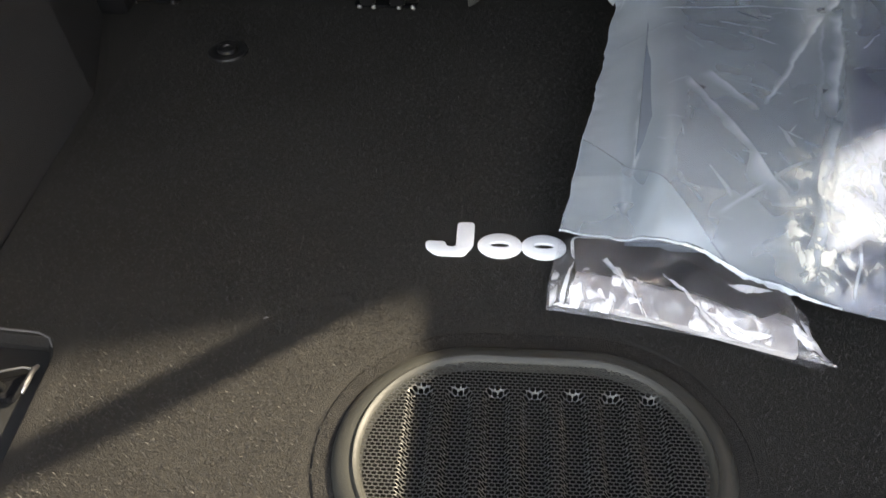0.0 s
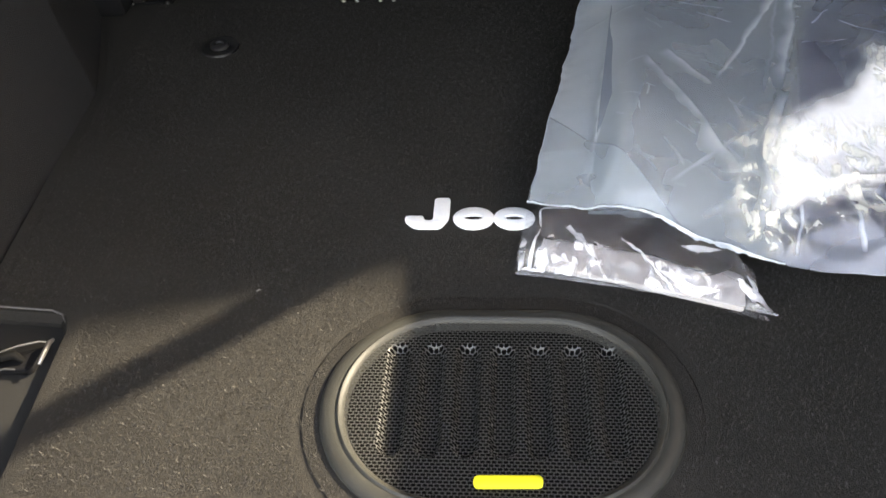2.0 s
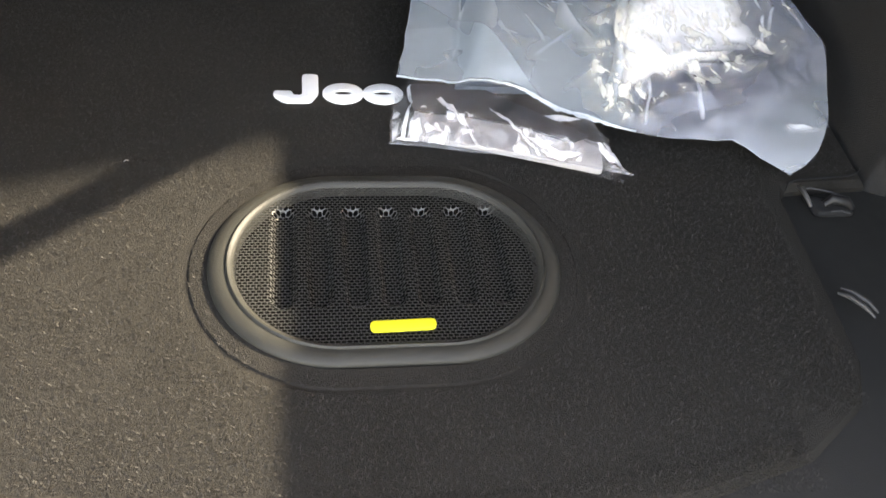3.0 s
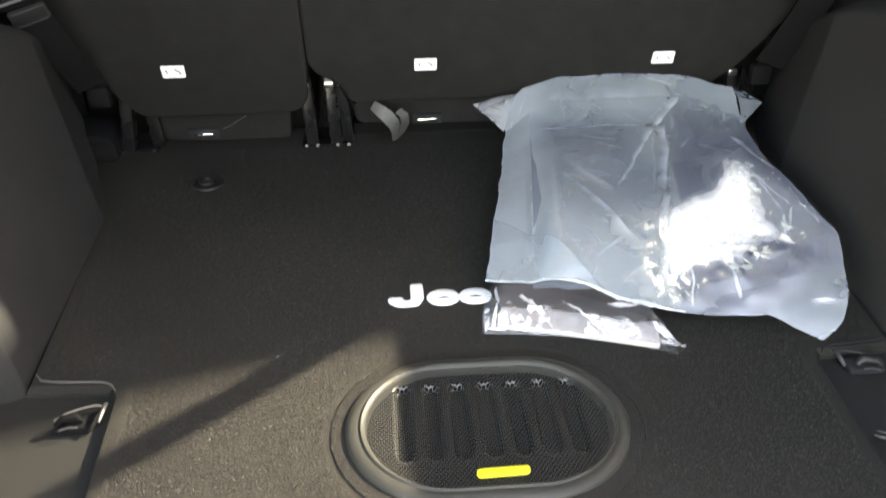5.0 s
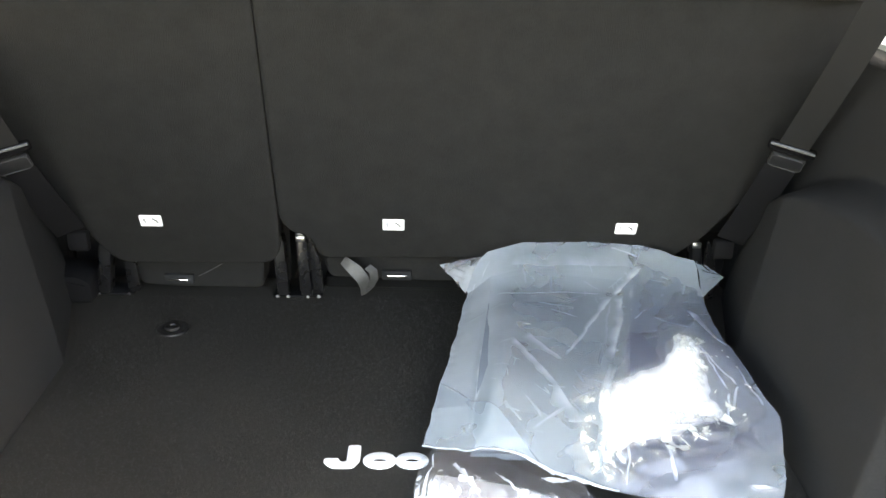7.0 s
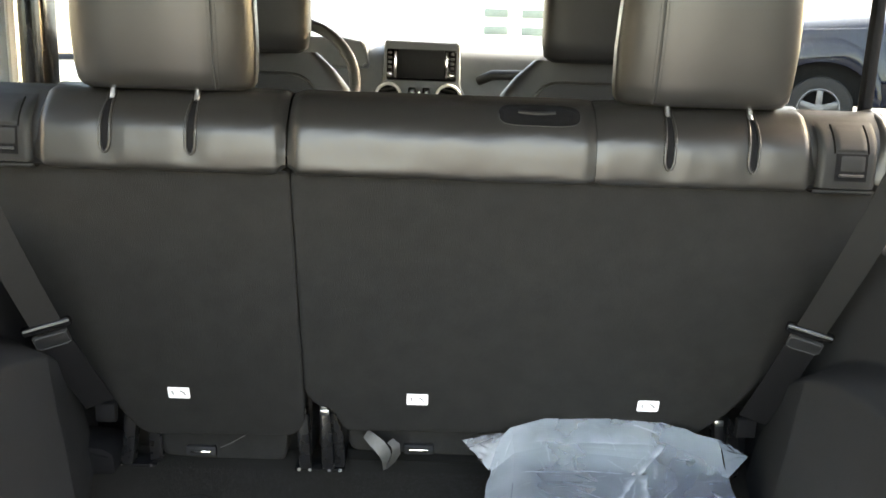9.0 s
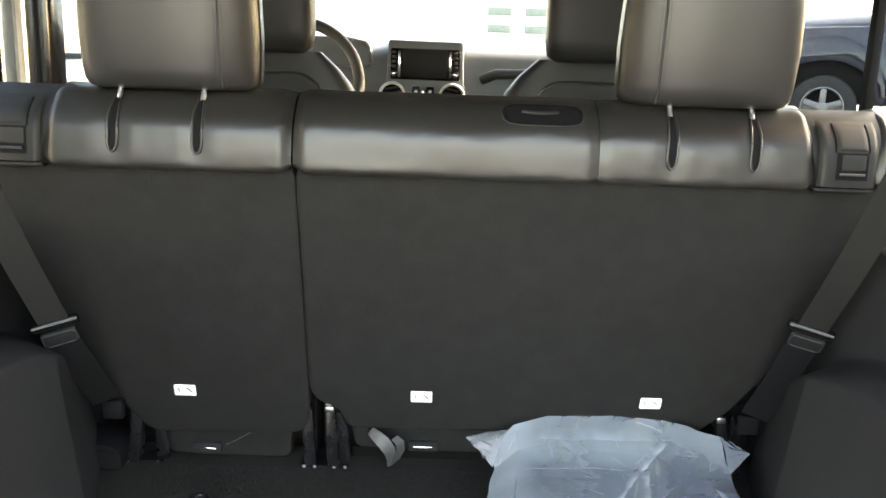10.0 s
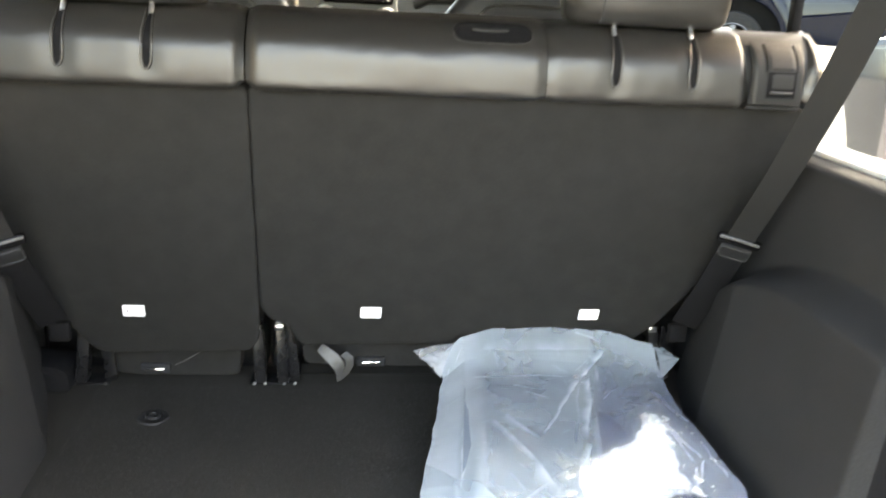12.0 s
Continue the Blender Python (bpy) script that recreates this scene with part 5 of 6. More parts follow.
    solid("folded_booklet", prism(rounded([(0.41, -0.05), (0.57, -0.03), (0.58, 0.22), (0.478, 0.28)], 0.008), "z", 0.012, 0.055, 0.003), NAVYCARD, "thin dark blue booklet wrapped in the milky bag", "booklet")


large_bag()


def small_bag():
    bag = thing("plastic_bag", "small clear crumpled bag of papers under the large bag", "plastic bag", at=(0.22, -0.12, 0))
    front = [(0.0915, -0.130, 0.004), (0.13, -0.139, 0.008), (0.20, -0.158, 0.014), (0.27, -0.179, 0.020), (0.31, -0.192, 0.023), (0.354, -0.206, 0.024)]
    back = [(0.105, -0.045, 0.016), (0.18, -0.03, 0.018), (0.26, -0.07, 0.018), (0.345, -0.135, 0.016)]
    left = [front[0], (0.093, -0.10, 0.010), back[0]]
    right = [front[-1], (0.347, -0.175, 0.012), back[-1]]

    def cell(x, y, n, w, seed):
        d, _ = noise.voronoi((x * n + seed, y * n - seed, seed * 0.37))
        return max(0.0, 1 - (d[1] - d[0]) / w)

    def at(u, v):
        p = coons(left, right, front, back, u, v)
        x, y = p.x, p.y
        k = smooth(0, 0.06, min(u, 1 - u, v * 1.3, 1.0))
        z = p.z + 0.016 * smooth(0, 0.3, v) * smooth(0, 0.10, u) * smooth(1, 0.88, u)
        near = smooth(0.80, 0.2, v)
        warp = 0.012 * noise.noise((x * 20, y * 20, 3))
        z += k * near * (0.014 * (0.4 - abs(noise.noise(((x - y) * 26 + warp * 20, (x * 0.6 + y) * 44, 2)))) + 0.008 * (0.4 - abs(noise.noise((x * 70, y * 60 + warp * 40, 4)))))
        return (x, y, z)

    part("top_film", grid(110, 44, at), CLEAR, bag, "crumpled clear film with sharp glossy facets", angle=180)
    # glints painted on bunched creases, dense at the front and at both ends
    su, sv = 90, 40
    silver = part("film_glints", grid(su, sv, lambda u, v: Vector(at(0.01 + 0.98 * u, 0.02 + 0.9 * v)) + Vector((0, 0, 0.0007))), SILVER, bag, "bunched film with painted silver glints", angle=180)
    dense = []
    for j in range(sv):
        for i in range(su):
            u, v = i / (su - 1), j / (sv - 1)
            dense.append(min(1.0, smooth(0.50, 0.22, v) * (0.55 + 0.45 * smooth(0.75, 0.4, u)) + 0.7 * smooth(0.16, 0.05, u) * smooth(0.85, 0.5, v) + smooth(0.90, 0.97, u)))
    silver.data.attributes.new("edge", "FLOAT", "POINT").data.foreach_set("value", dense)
    # white scraps painted as glints where the film is bunched: three corners each, with a fold down the middle
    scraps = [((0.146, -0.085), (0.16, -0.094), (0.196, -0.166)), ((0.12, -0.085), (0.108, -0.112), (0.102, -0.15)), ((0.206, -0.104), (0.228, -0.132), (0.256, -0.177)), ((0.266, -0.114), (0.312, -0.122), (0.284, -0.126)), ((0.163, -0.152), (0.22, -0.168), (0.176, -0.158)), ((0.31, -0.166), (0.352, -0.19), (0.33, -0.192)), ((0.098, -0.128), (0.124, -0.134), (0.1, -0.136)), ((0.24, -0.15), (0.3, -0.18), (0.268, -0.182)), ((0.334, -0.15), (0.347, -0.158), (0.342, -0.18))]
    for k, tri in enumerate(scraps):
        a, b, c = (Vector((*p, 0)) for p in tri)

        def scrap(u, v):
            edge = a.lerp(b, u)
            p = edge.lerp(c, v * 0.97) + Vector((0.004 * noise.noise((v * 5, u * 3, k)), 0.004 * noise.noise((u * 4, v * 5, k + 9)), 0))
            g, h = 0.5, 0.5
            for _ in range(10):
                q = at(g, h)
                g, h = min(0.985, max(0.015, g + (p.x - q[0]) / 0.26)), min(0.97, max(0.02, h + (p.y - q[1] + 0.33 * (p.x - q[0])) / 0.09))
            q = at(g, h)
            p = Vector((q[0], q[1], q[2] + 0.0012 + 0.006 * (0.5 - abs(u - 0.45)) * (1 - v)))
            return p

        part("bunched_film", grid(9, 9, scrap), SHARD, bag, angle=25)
    part("bottom_film", grid(12, 8, lambda u, v: (*coons(left, right, front, back, u, 0.12 + 0.88 * v).xy, 0.0035)), CLEAR, bag, angle=180)
    pts = [at(k / 40, 0) for k in range(41)]
    part("seam", tube([Vector(p) + Vector((0, -0.001, 0)) for p in pts], 0.0012, 6), CLEAR, bag)
    solid("paper_stack", prism(rounded([(0.112, -0.124), (0.20, -0.146), (0.328, -0.186), (0.336, -0.140), (0.20, -0.06), (0.13, -0.06)], 0.006), "z", 0.004, 0.012, 0.001), PAPER, "pinkish folded papers inside the small clear bag", "papers")
    solid("black_card", prism(rounded([(0.122, -0.085), (0.175, -0.094), (0.244, -0.112), (0.300, -0.142), (0.325, -0.130), (0.20, -0.035), (0.122, -0.035)], 0.006), "z", 0.0135, 0.0155), BLACKCARD, "dark card on the papers in the clear bag", "card")


small_bag()


# ---------------------------------------------------------------- front seats
def front_seat(cx, inner, label):
    fs = thing("front_seat", label, "car seat", "front seats", at=(cx, 0.95, -0.1))
    rows = []
    for k in range(25):
        h = k / 24
        z = -0.15 + 0.985 * h
        half = 0.255 * (1 - 0.05 * h) if h < 0.82 else 0.244 * (1 - 0.42 * ((h - 0.82) / 0.18) ** 2.2)
        deep = 0.085 - 0.03 * h if h < 0.95 else 0.040
        back = 0.955 + 0.16 * (1 - h)
        ring = []
        for i in range(40):
            a = 2 * math.pi * i / 40
            c, s = math.cos(a), math.sin(a)
            ring.append((cx + math.copysign(abs(c) ** 0.5, c) * half, back + 0.06 + math.copysign(abs(s) ** 0.6, s) * deep, z))
        rows.append(ring)
    part("backrest", loops(rows, True, (True, True)), LEATHERDARK, fs, "dark leather seat back", angle=60)
    # piped panel on the back of the seat
    ring = []
    panel = rounded([(cx - 0.155, 0.05), (cx + 0.155, 0.05), (cx + 0.175, 0.66), (cx + 0.13, 0.785), (cx - 0.13, 0.785), (cx - 0.175, 0.66)], 0.05, 6)
    def on_back(x, z, off):
        h = (z + 0.15) / 0.985
        return (x, 0.955 + 0.16 * (1 - h) + 0.06 - (0.085 - 0.03 * h) - off, z)
    part("back_panel", loops([[on_back(x, z, -0.01) for x, z in panel], [on_back(x, z, 0.006) for x, z in panel], [on_back(cx + (x - cx) * 0.93, 0.4 + (z - 0.4) * 0.95, 0.008) for x, z in panel]], True, (False, True)), LEATHERDARK, fs, "dark leather panel on the seat back")
    part("piping", tube([on_back(x, z, 0.006) for x, z in panel], 0.004, 6, closed=True), LEATHER, fs)
    # bolster seams
    part("seam", tube([(cx + inner * (0.245 - 0.05 * t), 0.965 + 0.01 * t, 0.60 + 0.05 * t) for t in (0, 0.3, 0.6, 1)], 0.002, 6), THREAD, fs)
    secs = [(0.0, 0.80, 0.6), (0.012, 0.95, 0.9), (0.05, 1.0, 1.0), (0.14, 1.0, 1.0), (0.19, 0.92, 0.85), (0.205, 0.75, 0.5)]
    part("headrest", loops([[(cx + math.copysign(abs(math.cos(a)) ** 0.4, math.cos(a)) * 0.130 * ws, 0.985 + math.copysign(abs(math.sin(a)) ** 0.6, math.sin(a)) * 0.055 * ds, 0.832 + h) for a in (2 * math.pi * i / 40 for i in range(40))] for h, ws, ds in secs], True, (True, True)), LEATHERDARK, fs, "dark leather headrest", angle=60)
    for dx in (-0.06, 0.06):
        part("post", tube([(cx + dx, 0.99, 0.78), (cx + dx, 0.985, 0.87)], 0.006, 8), STEEL, fs)
    part("cushion", box((0.50, 0.52, 0.16), (cx, 1.25, 0.02), 0.05, seg=3), LEATHER, fs)


front_seat(mid(0.95) - 0.405, 1, "dark leather driver's seat seen from behind")
front_seat(mid(0.95) + 0.405, -1, "dark leather passenger seat seen from behind")


# ---------------------------------------------------------------- dashboard
def dashboard():
    d = thing("dashboard", "grey dashboard with a raised centre stack", "dashboard", at=(0.02, 1.75, 0.4))
    c = 0.020
    prof = [(1.62, 0.30), (1.60, 0.55), (1.615, 0.76), (1.63, 0.845), (1.70, 0.868), (2.16, 0.855), (2.18, 0.3)]
    part("panel", prism(rounded(prof, 0.05, 5), "x", c - 0.76, c + 0.76, 0.0), DASHPLASTIC, d)
    stack = part("centre_console", prism(rounded([(c - 0.118, 0.25), (c + 0.118, 0.25), (c + 0.118, 0.60), (c + 0.150, 0.700), (c + 0.122, 0.745), (c + 0.118, 0.878), (c - 0.112, 0.880), (c - 0.118, 0.745), (c - 0.148, 0.700), (c - 0.118, 0.60)], 0.014), "y", 1.565, 1.80, 0.010), DASHPLASTIC, d, "grey centre console")
    radio = part("radio", box((0.214, 0.014, 0.094), (c + 0.002, 1.561, 0.807), 0.006), GLOSSBLACK, stack, "radio with a dark screen between bright strips")
    part("screen", box((0.140, 0.004, 0.084), (c + 0.000, 1.553, 0.810), 0.001), SCREEN, radio)
    for s in (-1, 1):
        part("strip", box((0.010, 0.006, 0.080), (c + s * 0.078, 1.553, 0.808), 0.002), CHROME, radio)
        for k in range(4):
            part("button", box((0.012, 0.005, 0.007), (c + s * 0.0945, 1.552, 0.842 - 0.014 * k), 0.002), GREYPLASTIC, radio)
        part("knob", loops([[(c + s * 0.0945 + r * math.cos(a), y, 0.778 + r * math.sin(a)) for a in (2 * math.pi * i / 20 for i in range(20))] for r, y in ((0.0095, 1.556), (0.009, 1.545), (0.006, 1.543))], True, (False, True)), CHROME, radio)
        vx = c + s * 0.092 - 0.006
        # rim coloured pale to stand in for sun on the vent ring
        vent = part("vent", loops([[(vx + r * math.cos(a), y, 0.712 + r * math.sin(a)) for a in (2 * math.pi * i / 32 for i in range(32))] for r, y in ((0.042, 1.565), (0.042, 1.548), (0.039, 1.543), (0.034, 1.545), (0.033, 1.56))]), PALEPAINT, stack, "round air vent with a bright rim")
        part("throat", loops([[(vx + r * math.cos(a), y, 0.712 + r * math.sin(a)) for a in (2 * math.pi * i / 24 for i in range(24))] for r, y in ((0.033, 1.556), (0.02, 1.562))], True, (False, True)), VOID, vent)
        for k in range(4):
            part("slat", box((0.060 if k in (1, 2) else 0.045, 0.010, 0.004), (vx, 1.552, 0.712 + (k - 1.5) * 0.014), 0.001, pose(0, 0, 0, 20, 12 * s, 0)), PLASTIC, vent)
    for dx in (-0.022, 0.022):
        part("rocker", box((0.024, 0.02, 0.05), (c + dx - 0.004, 1.560, 0.716), 0.005), GLOSSBLACK, stack)
    part("rocker_light", box((0.010, 0.008, 0.030), (c - 0.004, 1.556, 0.716), 0.003), CHROME, stack)
    part("cluster_hood", prism(rounded([(-0.60, 0.79), (-0.14, 0.79), (-0.15, 0.872), (-0.22, 0.885), (-0.52, 0.885), (-0.60, 0.86)], 0.02), "y", 1.60, 1.86, 0.012), DASHPLASTIC, d)
    part("glove_handle", box((0.07, 0.03, 0.028), (0.27, 1.625, 0.70), 0.008), CHROME, d, "bright grab handle fitting")
    part("grab_rail", tube([(0.20, 1.615, 0.765), (0.24, 1.59, 0.785), (0.45, 1.59, 0.79), (0.62, 1.60, 0.785)], 0.016, 10), PLASTIC, d)


dashboard()


def steering_wheel():
    cx, cy, cz, R = -0.352, 1.36, 0.745, 0.190
    sw = thing("steering_wheel", "dark leather steering wheel with sunlit rim", "steering wheel", at=(cx, cy, cz))
    tilt = pose(cx, cy, cz, 66, 0, 0)
    part("rim", tube([tilt @ Vector((R * math.cos(a), R * math.sin(a), 0)) for a in (2 * math.pi * k / 48 for k in range(48))], 0.0165, 10, closed=True), GREYPLASTIC, sw)
    part("hub", box((0.17, 0.12, 0.05), (0, 0, -0.02), 0.02, seg=3), PLASTIC, sw).data.transform(tilt)
    for a in (200, 340, 90 + 180):
        c, s = math.cos(radians(a)), math.sin(radians(a))
        spoke = part("spoke", tube([tilt @ Vector((0.05 * c, 0.05 * s, -0.01)), tilt @ Vector((R * c, R * s, 0))], 0.013, 8), GREYPLASTIC, sw)
    part("column", tube([tilt @ Vector((0, 0, -0.02)), tilt @ Vector((0, 0, -0.30))], 0.035, 12), PLASTIC, sw)


steering_wheel()


# ---------------------------------------------------------------- outer mirror on the driver's door
def door_mirror():
    m = thing("door_mirror", "black door mirror with a bright sunlit glass", "car mirror", at=(-0.79, 1.62, 0.5))
    part("arm", tube([(-0.78, 1.63, 0.48), (-0.86, 1.63, 0.58), (-0.98, 1.63, 0.66)], [0.03, 0.028, 0.03], 12), PLASTIC, m)
    part("housing", box((0.20, 0.09, 0.19), (-1.06, 1.645, 0.710), 0.03, seg=3), PLASTIC, m)
    part("glass", box((0.165, 0.006, 0.150), (-1.06, 1.597, 0.712), 0.012), CHROME, m, "bright mirror glass")


door_mirror()


# ---------------------------------------------------------------- windows
def pane(name, corners, label, glass=GLASS):
    bm = bmesh.new()
    bm.faces.new([bm.verts.new(c) for c in corners])
    ext = bmesh.ops.extrude_face_region(bm, geom=list(bm.faces))
    n = (Vector(corners[1]) - Vector(corners[0])).cross(Vector(corners[2]) - Vector(corners[0])).normalized() * 0.004
    bmesh.ops.translate(bm, vec=n, verts=[g for g in ext["geom"] if isinstance(g, bmesh.types.BMVert)])
    ob = solid(name, bm, glass, label, "window", kind="structure")
    ob.visible_shadow = False
    return ob


for k, sx in enumerate((-0.765, 0.905)):
    pane(f"window_{k * 2 + 1}", [(sx, -0.70, 0.56), (sx, 0.14, 0.56), (sx, 0.14, 1.10), (sx, -0.70, 1.10)], "rear quarter window of the car", PRIVACY)
    pane(f"window_{k * 2 + 2}", [(sx, 0.22, 0.56), (sx, 1.30, 0.56), (sx, 1.30, 1.10), (sx, 0.22, 1.10)], "tinted rear door window of the car", (DIMGLASS, DOORGLASS)[k])
pane("window_5", [(-0.75, 2.16, 0.72), (0.79, 2.16, 0.72), (0.79, 1.62, 1.12), (-0.75, 1.62, 1.12)], "clear windscreen of the car")


# ---------------------------------------------------------------- outside
def ground():
    def h(x, y):
        return -0.85 + 0.80 * smooth(1.5, 9.0, y) + 0.5 * smooth(9.5, 60, y)
    ys = [-400, -60, -20, -8, -3, 0, 1, 2, 3, 4, 5, 6, 7, 8, 9, 10, 14, 20, 30, 45, 60, 120, 400, 1500]
    xs = [-1500, -200, -60, -20, -8, -4, 0, 4, 8, 12, 20, 60, 200, 1500]
    bm = loops([[(x, y, h(x, y)) for x in xs] for y in ys], False)
    solid("ground", bm, LOT, "pale concrete parking lot that rises gently ahead of the car", "ground", kind="structure")


ground()


def long_building():
    b = thing("building", "beige stucco building with a cracked tan band along its foot", "building", at=(-9.0, 12.0, -0.8))
    part("wall", box((0.4, 34, 6.0), (-9.2, 9.0, 2.35), 0.02), STUCCO, b, "beige stucco wall")
    part("base_band", box((0.5, 34, 1.55), (-9.15, 9.0, -0.02), 0.03), TANBAND, b, "tan painted base band")
    for k in range(6):
        w = part("window", box((0.08, 1.4, 1.1), (-8.99, -2.5 + 4.2 * k, 3.4), 0.01), WINDOWDARK, b)
        part("sill", box((0.14, 1.6, 0.08), (-8.95, -2.5 + 4.2 * k, 2.80), 0.01), CONCRETE, w)
    part("coping", box((0.6, 34.2, 0.15), (-9.2, 9.0, 5.4), 0.02), CONCRETE, b)


long_building()


def far_building():
    b = thing("building", "pale sunlit building with rows of dark windows", "building", at=(6, 46, 0))
    part("wall", box((40, 8, 9), (8, 50, 4.3), 0.05), CONCRETE, b)
    for j in range(2):
        for i in range(2):
            part("window", box((1.25, 0.1, 0.42), (3.3 + 2.0 * i, 45.97, 2.25 + 0.9 * j), 0.02), WINDOWPALE, b)
    part("roof_edge", box((40.4, 8.4, 0.4), (8, 50, 8.95), 0.05), CONCRETE, b)


far_building()


def parked_truck():
    """A dark blue pickup, its front wheel towards the car."""
    ox, oy, oz = 4.85, 9.6, -0.03
    T = Matrix.Translation((ox, oy, oz)) @ pose(0, 0, 0, 0, 0, -24)
    tr = thing("pickup_truck", "dark blue pickup truck parked on the lot", "car", at=(ox, oy, oz))

    def add(name, bm, m, parent=None, label=""):
        bm.transform(T)
        return part(name, bm, m, parent or tr, label)

    # x along the truck, wheel hub at x = 0, y = 0
    side = rounded([(-0.95, 0.45), (-0.95, 1.18), (-0.80, 1.33), (0.95, 1.40), (1.20, 1.42), (5.2, 1.42), (5.2, 0.35)], 0.08, 4)
    add("body", prism(side, "y", 0.12, 1.75, 0.03), BLUEPAINT, label="dark blue painted body")
    # bonnet and cab lean inwards above the waist line
    lean = [(0.122, 0.0), (0.15, 0.045), (0.22, 0.09), (0.40, 0.17), (0.62, 0.21), (1.25, 0.21), (1.47, 0.17), (1.65, 0.09), (1.748, 0.0)]
    add("bonnet", loops([[(x, y, 1.305 + 0.04 * x + h * k) for y, h in lean] for x, k in ((-0.82, 0.35), (-0.74, 0.8), (-0.5, 1.0), (0.4, 1.15), (1.15, 1.3))], False), BLUEPAINT, label="glossy dark blue bonnet")
    add("cab", loops([[(x0, y0, 1.41), (x1, y0, 1.41), (x1 - 0.03, y0 + 0.02, 1.46), (x2, y0 + 0.2, 2.12), (x3, y0 + 0.2, 2.13), (x0 + 0.03, y0 + 0.02, 1.46)] for x0, x1, x2, x3, y0 in ((0.98, 3.3, 3.05, 1.50, 0.14),)] + [[(0.98, 1.73, 1.41), (3.3, 1.73, 1.41), (3.27, 1.71, 1.46), (3.05, 1.53, 2.12), (1.50, 1.53, 2.13), (1.01, 1.71, 1.46)]], True, (True, True)), BLUEPAINT)
    add("windscreen", prism([(1.03, 1.52), (1.45, 2.08), (1.44, 2.10), (1.00, 1.53)], "y", 0.30, 1.57), WINDOWDARK)
    glass = prism(rounded([(1.22, 1.50), (1.58, 2.05), (2.95, 2.05), (3.12, 1.50)], 0.04), "y", -0.012, 0.01)
    for q in glass.verts:
        q.co.y += 0.16 + 0.2 * (q.co.z - 1.46) / 0.66
    add("side_window", glass, WINDOWDARK)
    arc = [(0.70 * math.cos(radians(a)), 0.48 + 0.78 * math.sin(radians(a))) for a in range(-5, 186, 10)]
    inn = [(0.58 * math.cos(radians(a)), 0.48 + 0.47 * math.sin(radians(a))) for a in range(185, -6, -10)]
    for wx in (0.0, 3.7):
        add("flare", prism([(wx + u, v) for u, v in arc + inn], "y", -0.03, 0.14, 0.045), BLUEPAINT, label="wide wheel arch flare")
        add("arch_liner", prism([(wx + u, v) for u, v in inn], "y", 0.10, 0.118), VOID)
        hub = [(0.40, 0.30), (0.40, 0.06), (0.385, 0.02), (0.31, 0.0), (0.255, 0.012)]
        wheel = add("wheel", loops([[(wx + r * math.cos(a), y, 0.38 + r * math.sin(a)) for a in (2 * math.pi * i / 48 for i in range(48))] for r, y in hub]), RUBBER)
        add("rim", loops([[(wx + r * math.cos(a), y, 0.38 + r * math.sin(a)) for a in (2 * math.pi * i / 48 for i in range(48))] for r, y in ((0.255, 0.012), (0.242, 0.006), (0.228, 0.03), (0.224, 0.10), (0.05, 0.11))], True, (False, True)), ALLOY, wheel, "alloy rim")
        for k in range(5):
            a = radians(90 + 72 * k)
            add("spoke", box((0.20, 0.05, 0.075), (0.14, 0, 0), 0.015, None), ALLOY, wheel).data.transform(T @ pose(wx, 0.045, 0.38, 0, -math.degrees(a), 0) @ T.inverted())
        add("hub_cap", loops([[(wx + r * math.cos(a), y, 0.38 + r * math.sin(a)) for a in (2 * math.pi * i / 20 for i in range(20))] for r, y in ((0.07, 0.05), (0.065, 0.02), (0.04, 0.012))], True, (False, True)), ALLOY, wheel)
    add("bumper", box((0.28, 1.7, 0.22), (-1.0, 0.93, 0.62), 0.05), GREYPLASTIC)
    add("headlight", box((0.05, 0.28, 0.20), (-0.945, 0.32, 1.10), 0.03), CHROME, label="bright headlight")
    add("marker", box((0.10, 0.02, 0.06), (-0.80, 0.11, 1.0), 0.008), PALEPAINT)


parked_truck()


def parked_car():
    """A dark car close by on the right."""
    c = thing("parked_car", "dark car parked close beside, with a pale lamp", "car", at=(2.7, 0.3, -0.8))
    side = rounded([(2.52, -0.55), (2.66, 0.20), (2.82, 0.52), (2.72, 0.70), (1.3, 0.80), (0.6, 1.22), (-1.0, 1.22), (-1.8, 0.65), (-2.0, -0.55)], 0.12, 5)
    part("body", prism(side, "x", 2.35, 4.0, 0.04), BLUEPAINT, c)
    part("side_window", prism(rounded([(1.15, 0.78), (0.55, 1.14), (-0.9, 1.14), (-1.4, 0.74)], 0.05), "x", 2.325, 2.36), WINDOWDARK, c)
    part("lamp", box((0.03, 0.16, 0.16), (2.345, 2.14, 0.58), 0.03), PALEPAINT, c, "pale front lamp")
    for wy in (1.75, -1.2):
        wheel = part("wheel", loops([[(x, wy + r * math.cos(a), -0.45 + r * math.sin(a)) for a in (2 * math.pi * i / 40 for i in range(40))] for r, x in ((0.36, 2.6), (0.36, 2.36), (0.33, 2.33), (0.23, 2.345))]), RUBBER, c)
        part("rim", loops([[(x, wy + r * math.cos(a), -0.45 + r * math.sin(a)) for a in (2 * math.pi * i / 40 for i in range(40))] for r, x in ((0.23, 2.345), (0.2, 2.36), (0.05, 2.35))], True, (False, True)), STEEL, wheel)


parked_car()
solid("pole", tube([(-3.25, 5.2, -0.85), (-3.25, 5.2, 3.6)], 0.075, 16), CONCRETE, "pale round pole on the lot", "pole")


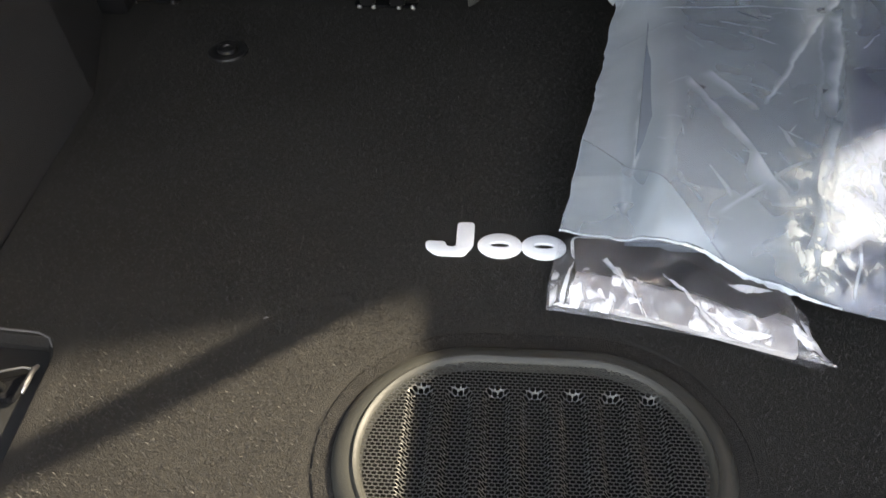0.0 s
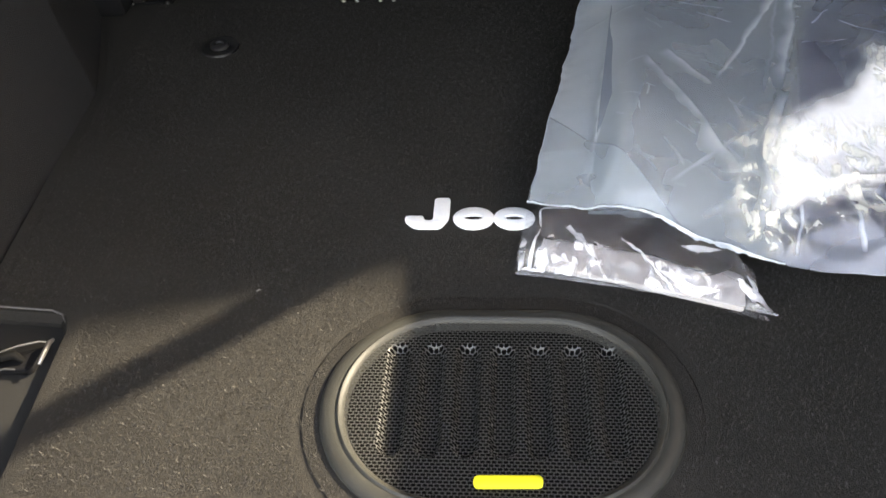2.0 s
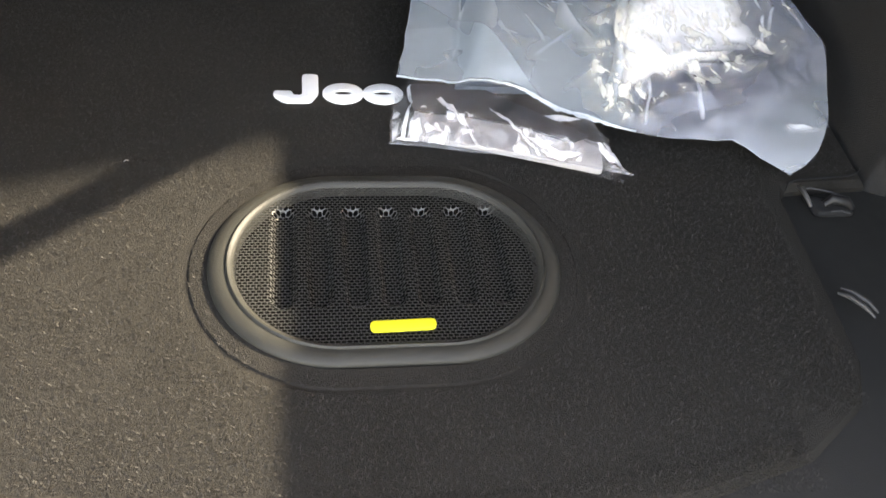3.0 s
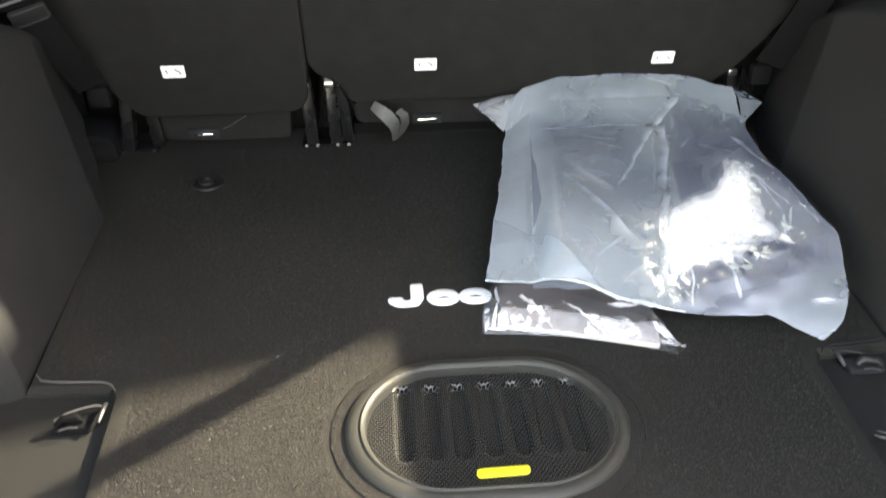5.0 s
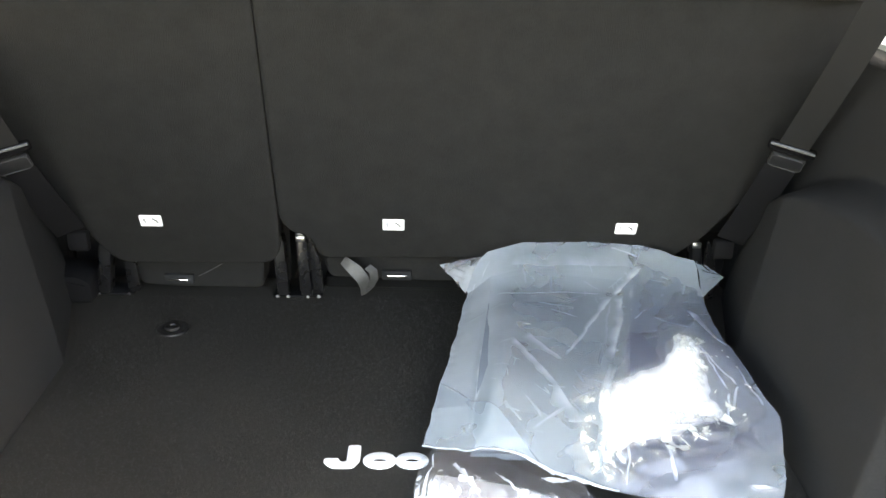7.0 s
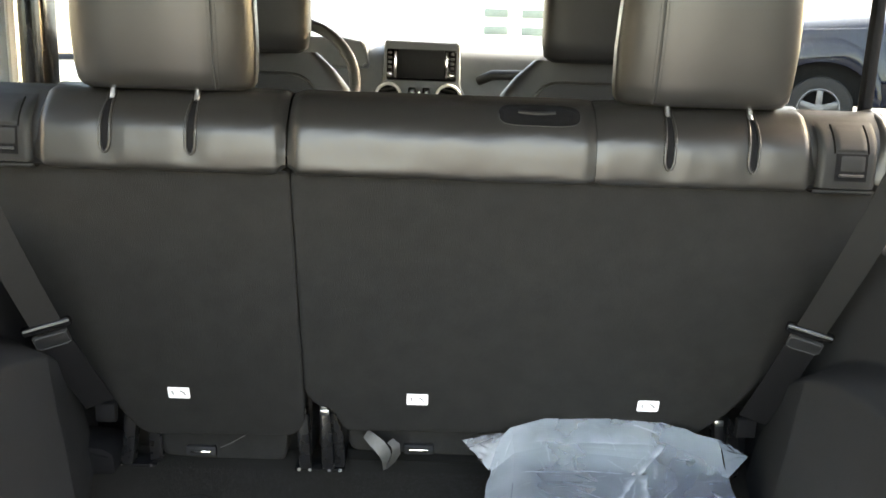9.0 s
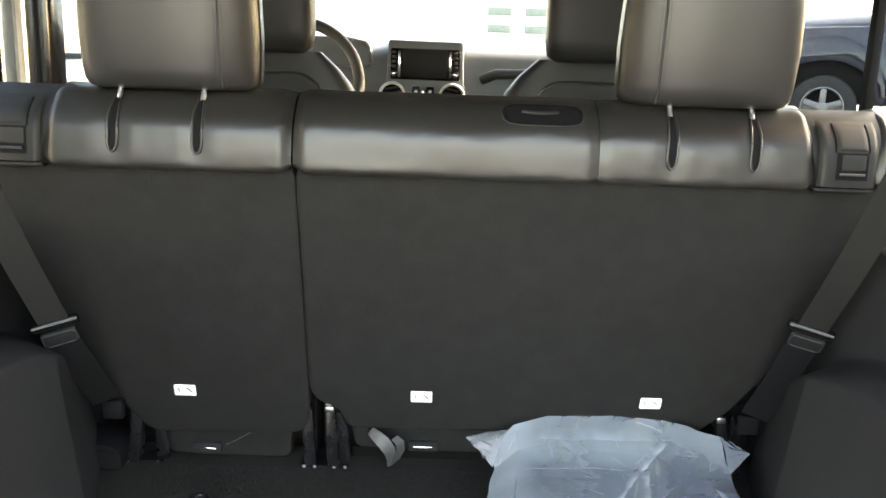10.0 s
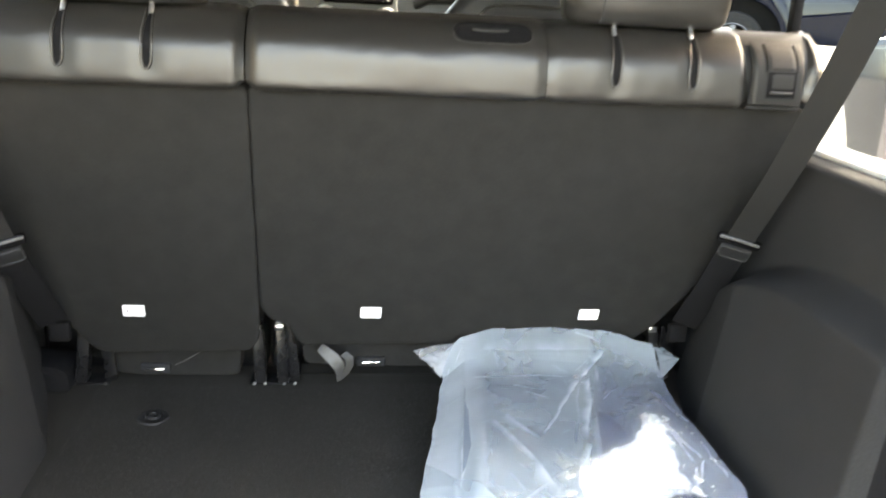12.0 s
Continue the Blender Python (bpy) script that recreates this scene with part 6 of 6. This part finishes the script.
# flat roof over the next parking row: unseen, added to shade the cabin's forward part
def carport():
    c = thing("carport", "unseen flat roof on a post, added to shade the cabin", "carport", at=(3.6, 2.2, 2.0))
    edge = [(-0.6, -0.287), (1.6, 0.340)]
    up = SUN / SUN.z * 2.3
    a, b = (Vector((x, y, 0)) + up for x, y in edge)
    ring = [(a.x, a.y), (b.x, b.y), (b.x, b.y + 0.9), (a.x, a.y + 1.1)]
    part("roof", prism(ring, "z", 2.28, 2.32), STEEL, c)
    part("post", tube([(b.x, b.y + 1.0, -0.85), (b.x, b.y + 1.0, 2.28)], 0.05, 12), STEEL, c)


carport()


# short pile standing out of the carpet, thickest where the boot opens
def carpet_pile():
    rng = np.random.default_rng(7)
    n = 170000
    x, y = rng.uniform(-0.55, 0.70, n), -0.575 + 1.08 * rng.uniform(0, 1, n) ** 1.25
    ring = np.hypot(np.maximum(np.abs(x - RC) - 0.049, 0), y - RY)
    inside = (ring > 0.1520) | ((ring > 0.1275) & (ring < 0.1440))
    keep = inside & (np.abs(x - 0.072) < np.where(y < -0.18, 0.440, 0.575)) & ~((y < -0.50) & (np.abs(x - 0.072) > 0.36))
    logo = (x > -0.045) & (x < 0.125) & (y > -0.062) & (y < 0.004)
    keep &= ~logo
    x, y = x[keep], y[keep]
    n = len(x)
    a, tilt, ln, w = rng.uniform(0, 2 * np.pi, n), rng.uniform(0.1, 0.9, n), rng.uniform(0.0025, 0.0080, n), rng.uniform(0.00012, 0.00030, n)
    d = np.stack([np.cos(a) * np.cos(tilt), np.sin(a) * np.cos(tilt), np.sin(tilt)], 1) * ln[:, None]
    s = np.stack([-np.sin(a), np.cos(a), np.zeros(n)], 1) * w[:, None]
    p = np.stack([x, y, np.full(n, 0.0002)], 1)
    bend = d * 0.5 + np.array([0, 0, 0.0006])
    v = np.stack([p - s, p + s, p + bend + s, p + bend - s, p + d * [1, 1, 0.6]], 1).reshape(-1, 3)
    k = np.arange(n) * 5
    faces = [f for i in k.tolist() for f in ((i, i + 1, i + 2, i + 3), (i + 3, i + 2, i + 4))]
    me = bpy.data.meshes.new("carpet_pile")
    me.from_pydata(v.tolist(), [], faces)
    me.materials.append(FIBRE)
    tagged(new("carpet_pile", me), "short grey pile fibres of the dark boot carpet", "carpet pile", kind="stuff")


carpet_pile()


# swing gate of the boot, standing open on its hinges, with the spare wheel; unseen, added to block light from the right
# rear
def swing_gate():
    g = thing("swing_gate", "black swing gate of the car, standing wide open", "car door", at=(0.96, -0.82, 0.0))
    part("panel", box((0.09, 1.30, 0.74), (1.00, -1.50, 0.15), 0.03), BODYPAINT, g)
    wheel = part("spare_wheel", loops([[(x, -1.50 + r * math.cos(a), 0.32 + r * math.sin(a)) for a in (2 * math.pi * i / 40 for i in range(40))] for r, x in ((0.10, 1.06), (0.37, 1.06), (0.39, 1.12), (0.39, 1.26), (0.35, 1.30), (0.22, 1.29), (0.10, 1.24))], True, (True, True)), RUBBER, g, "black spare wheel")
    for z in (-0.1, 0.38):
        part("hinge", box((0.07, 0.10, 0.06), (0.955, -0.83, z), 0.01), GLOSSBLACK, g)


swing_gate()
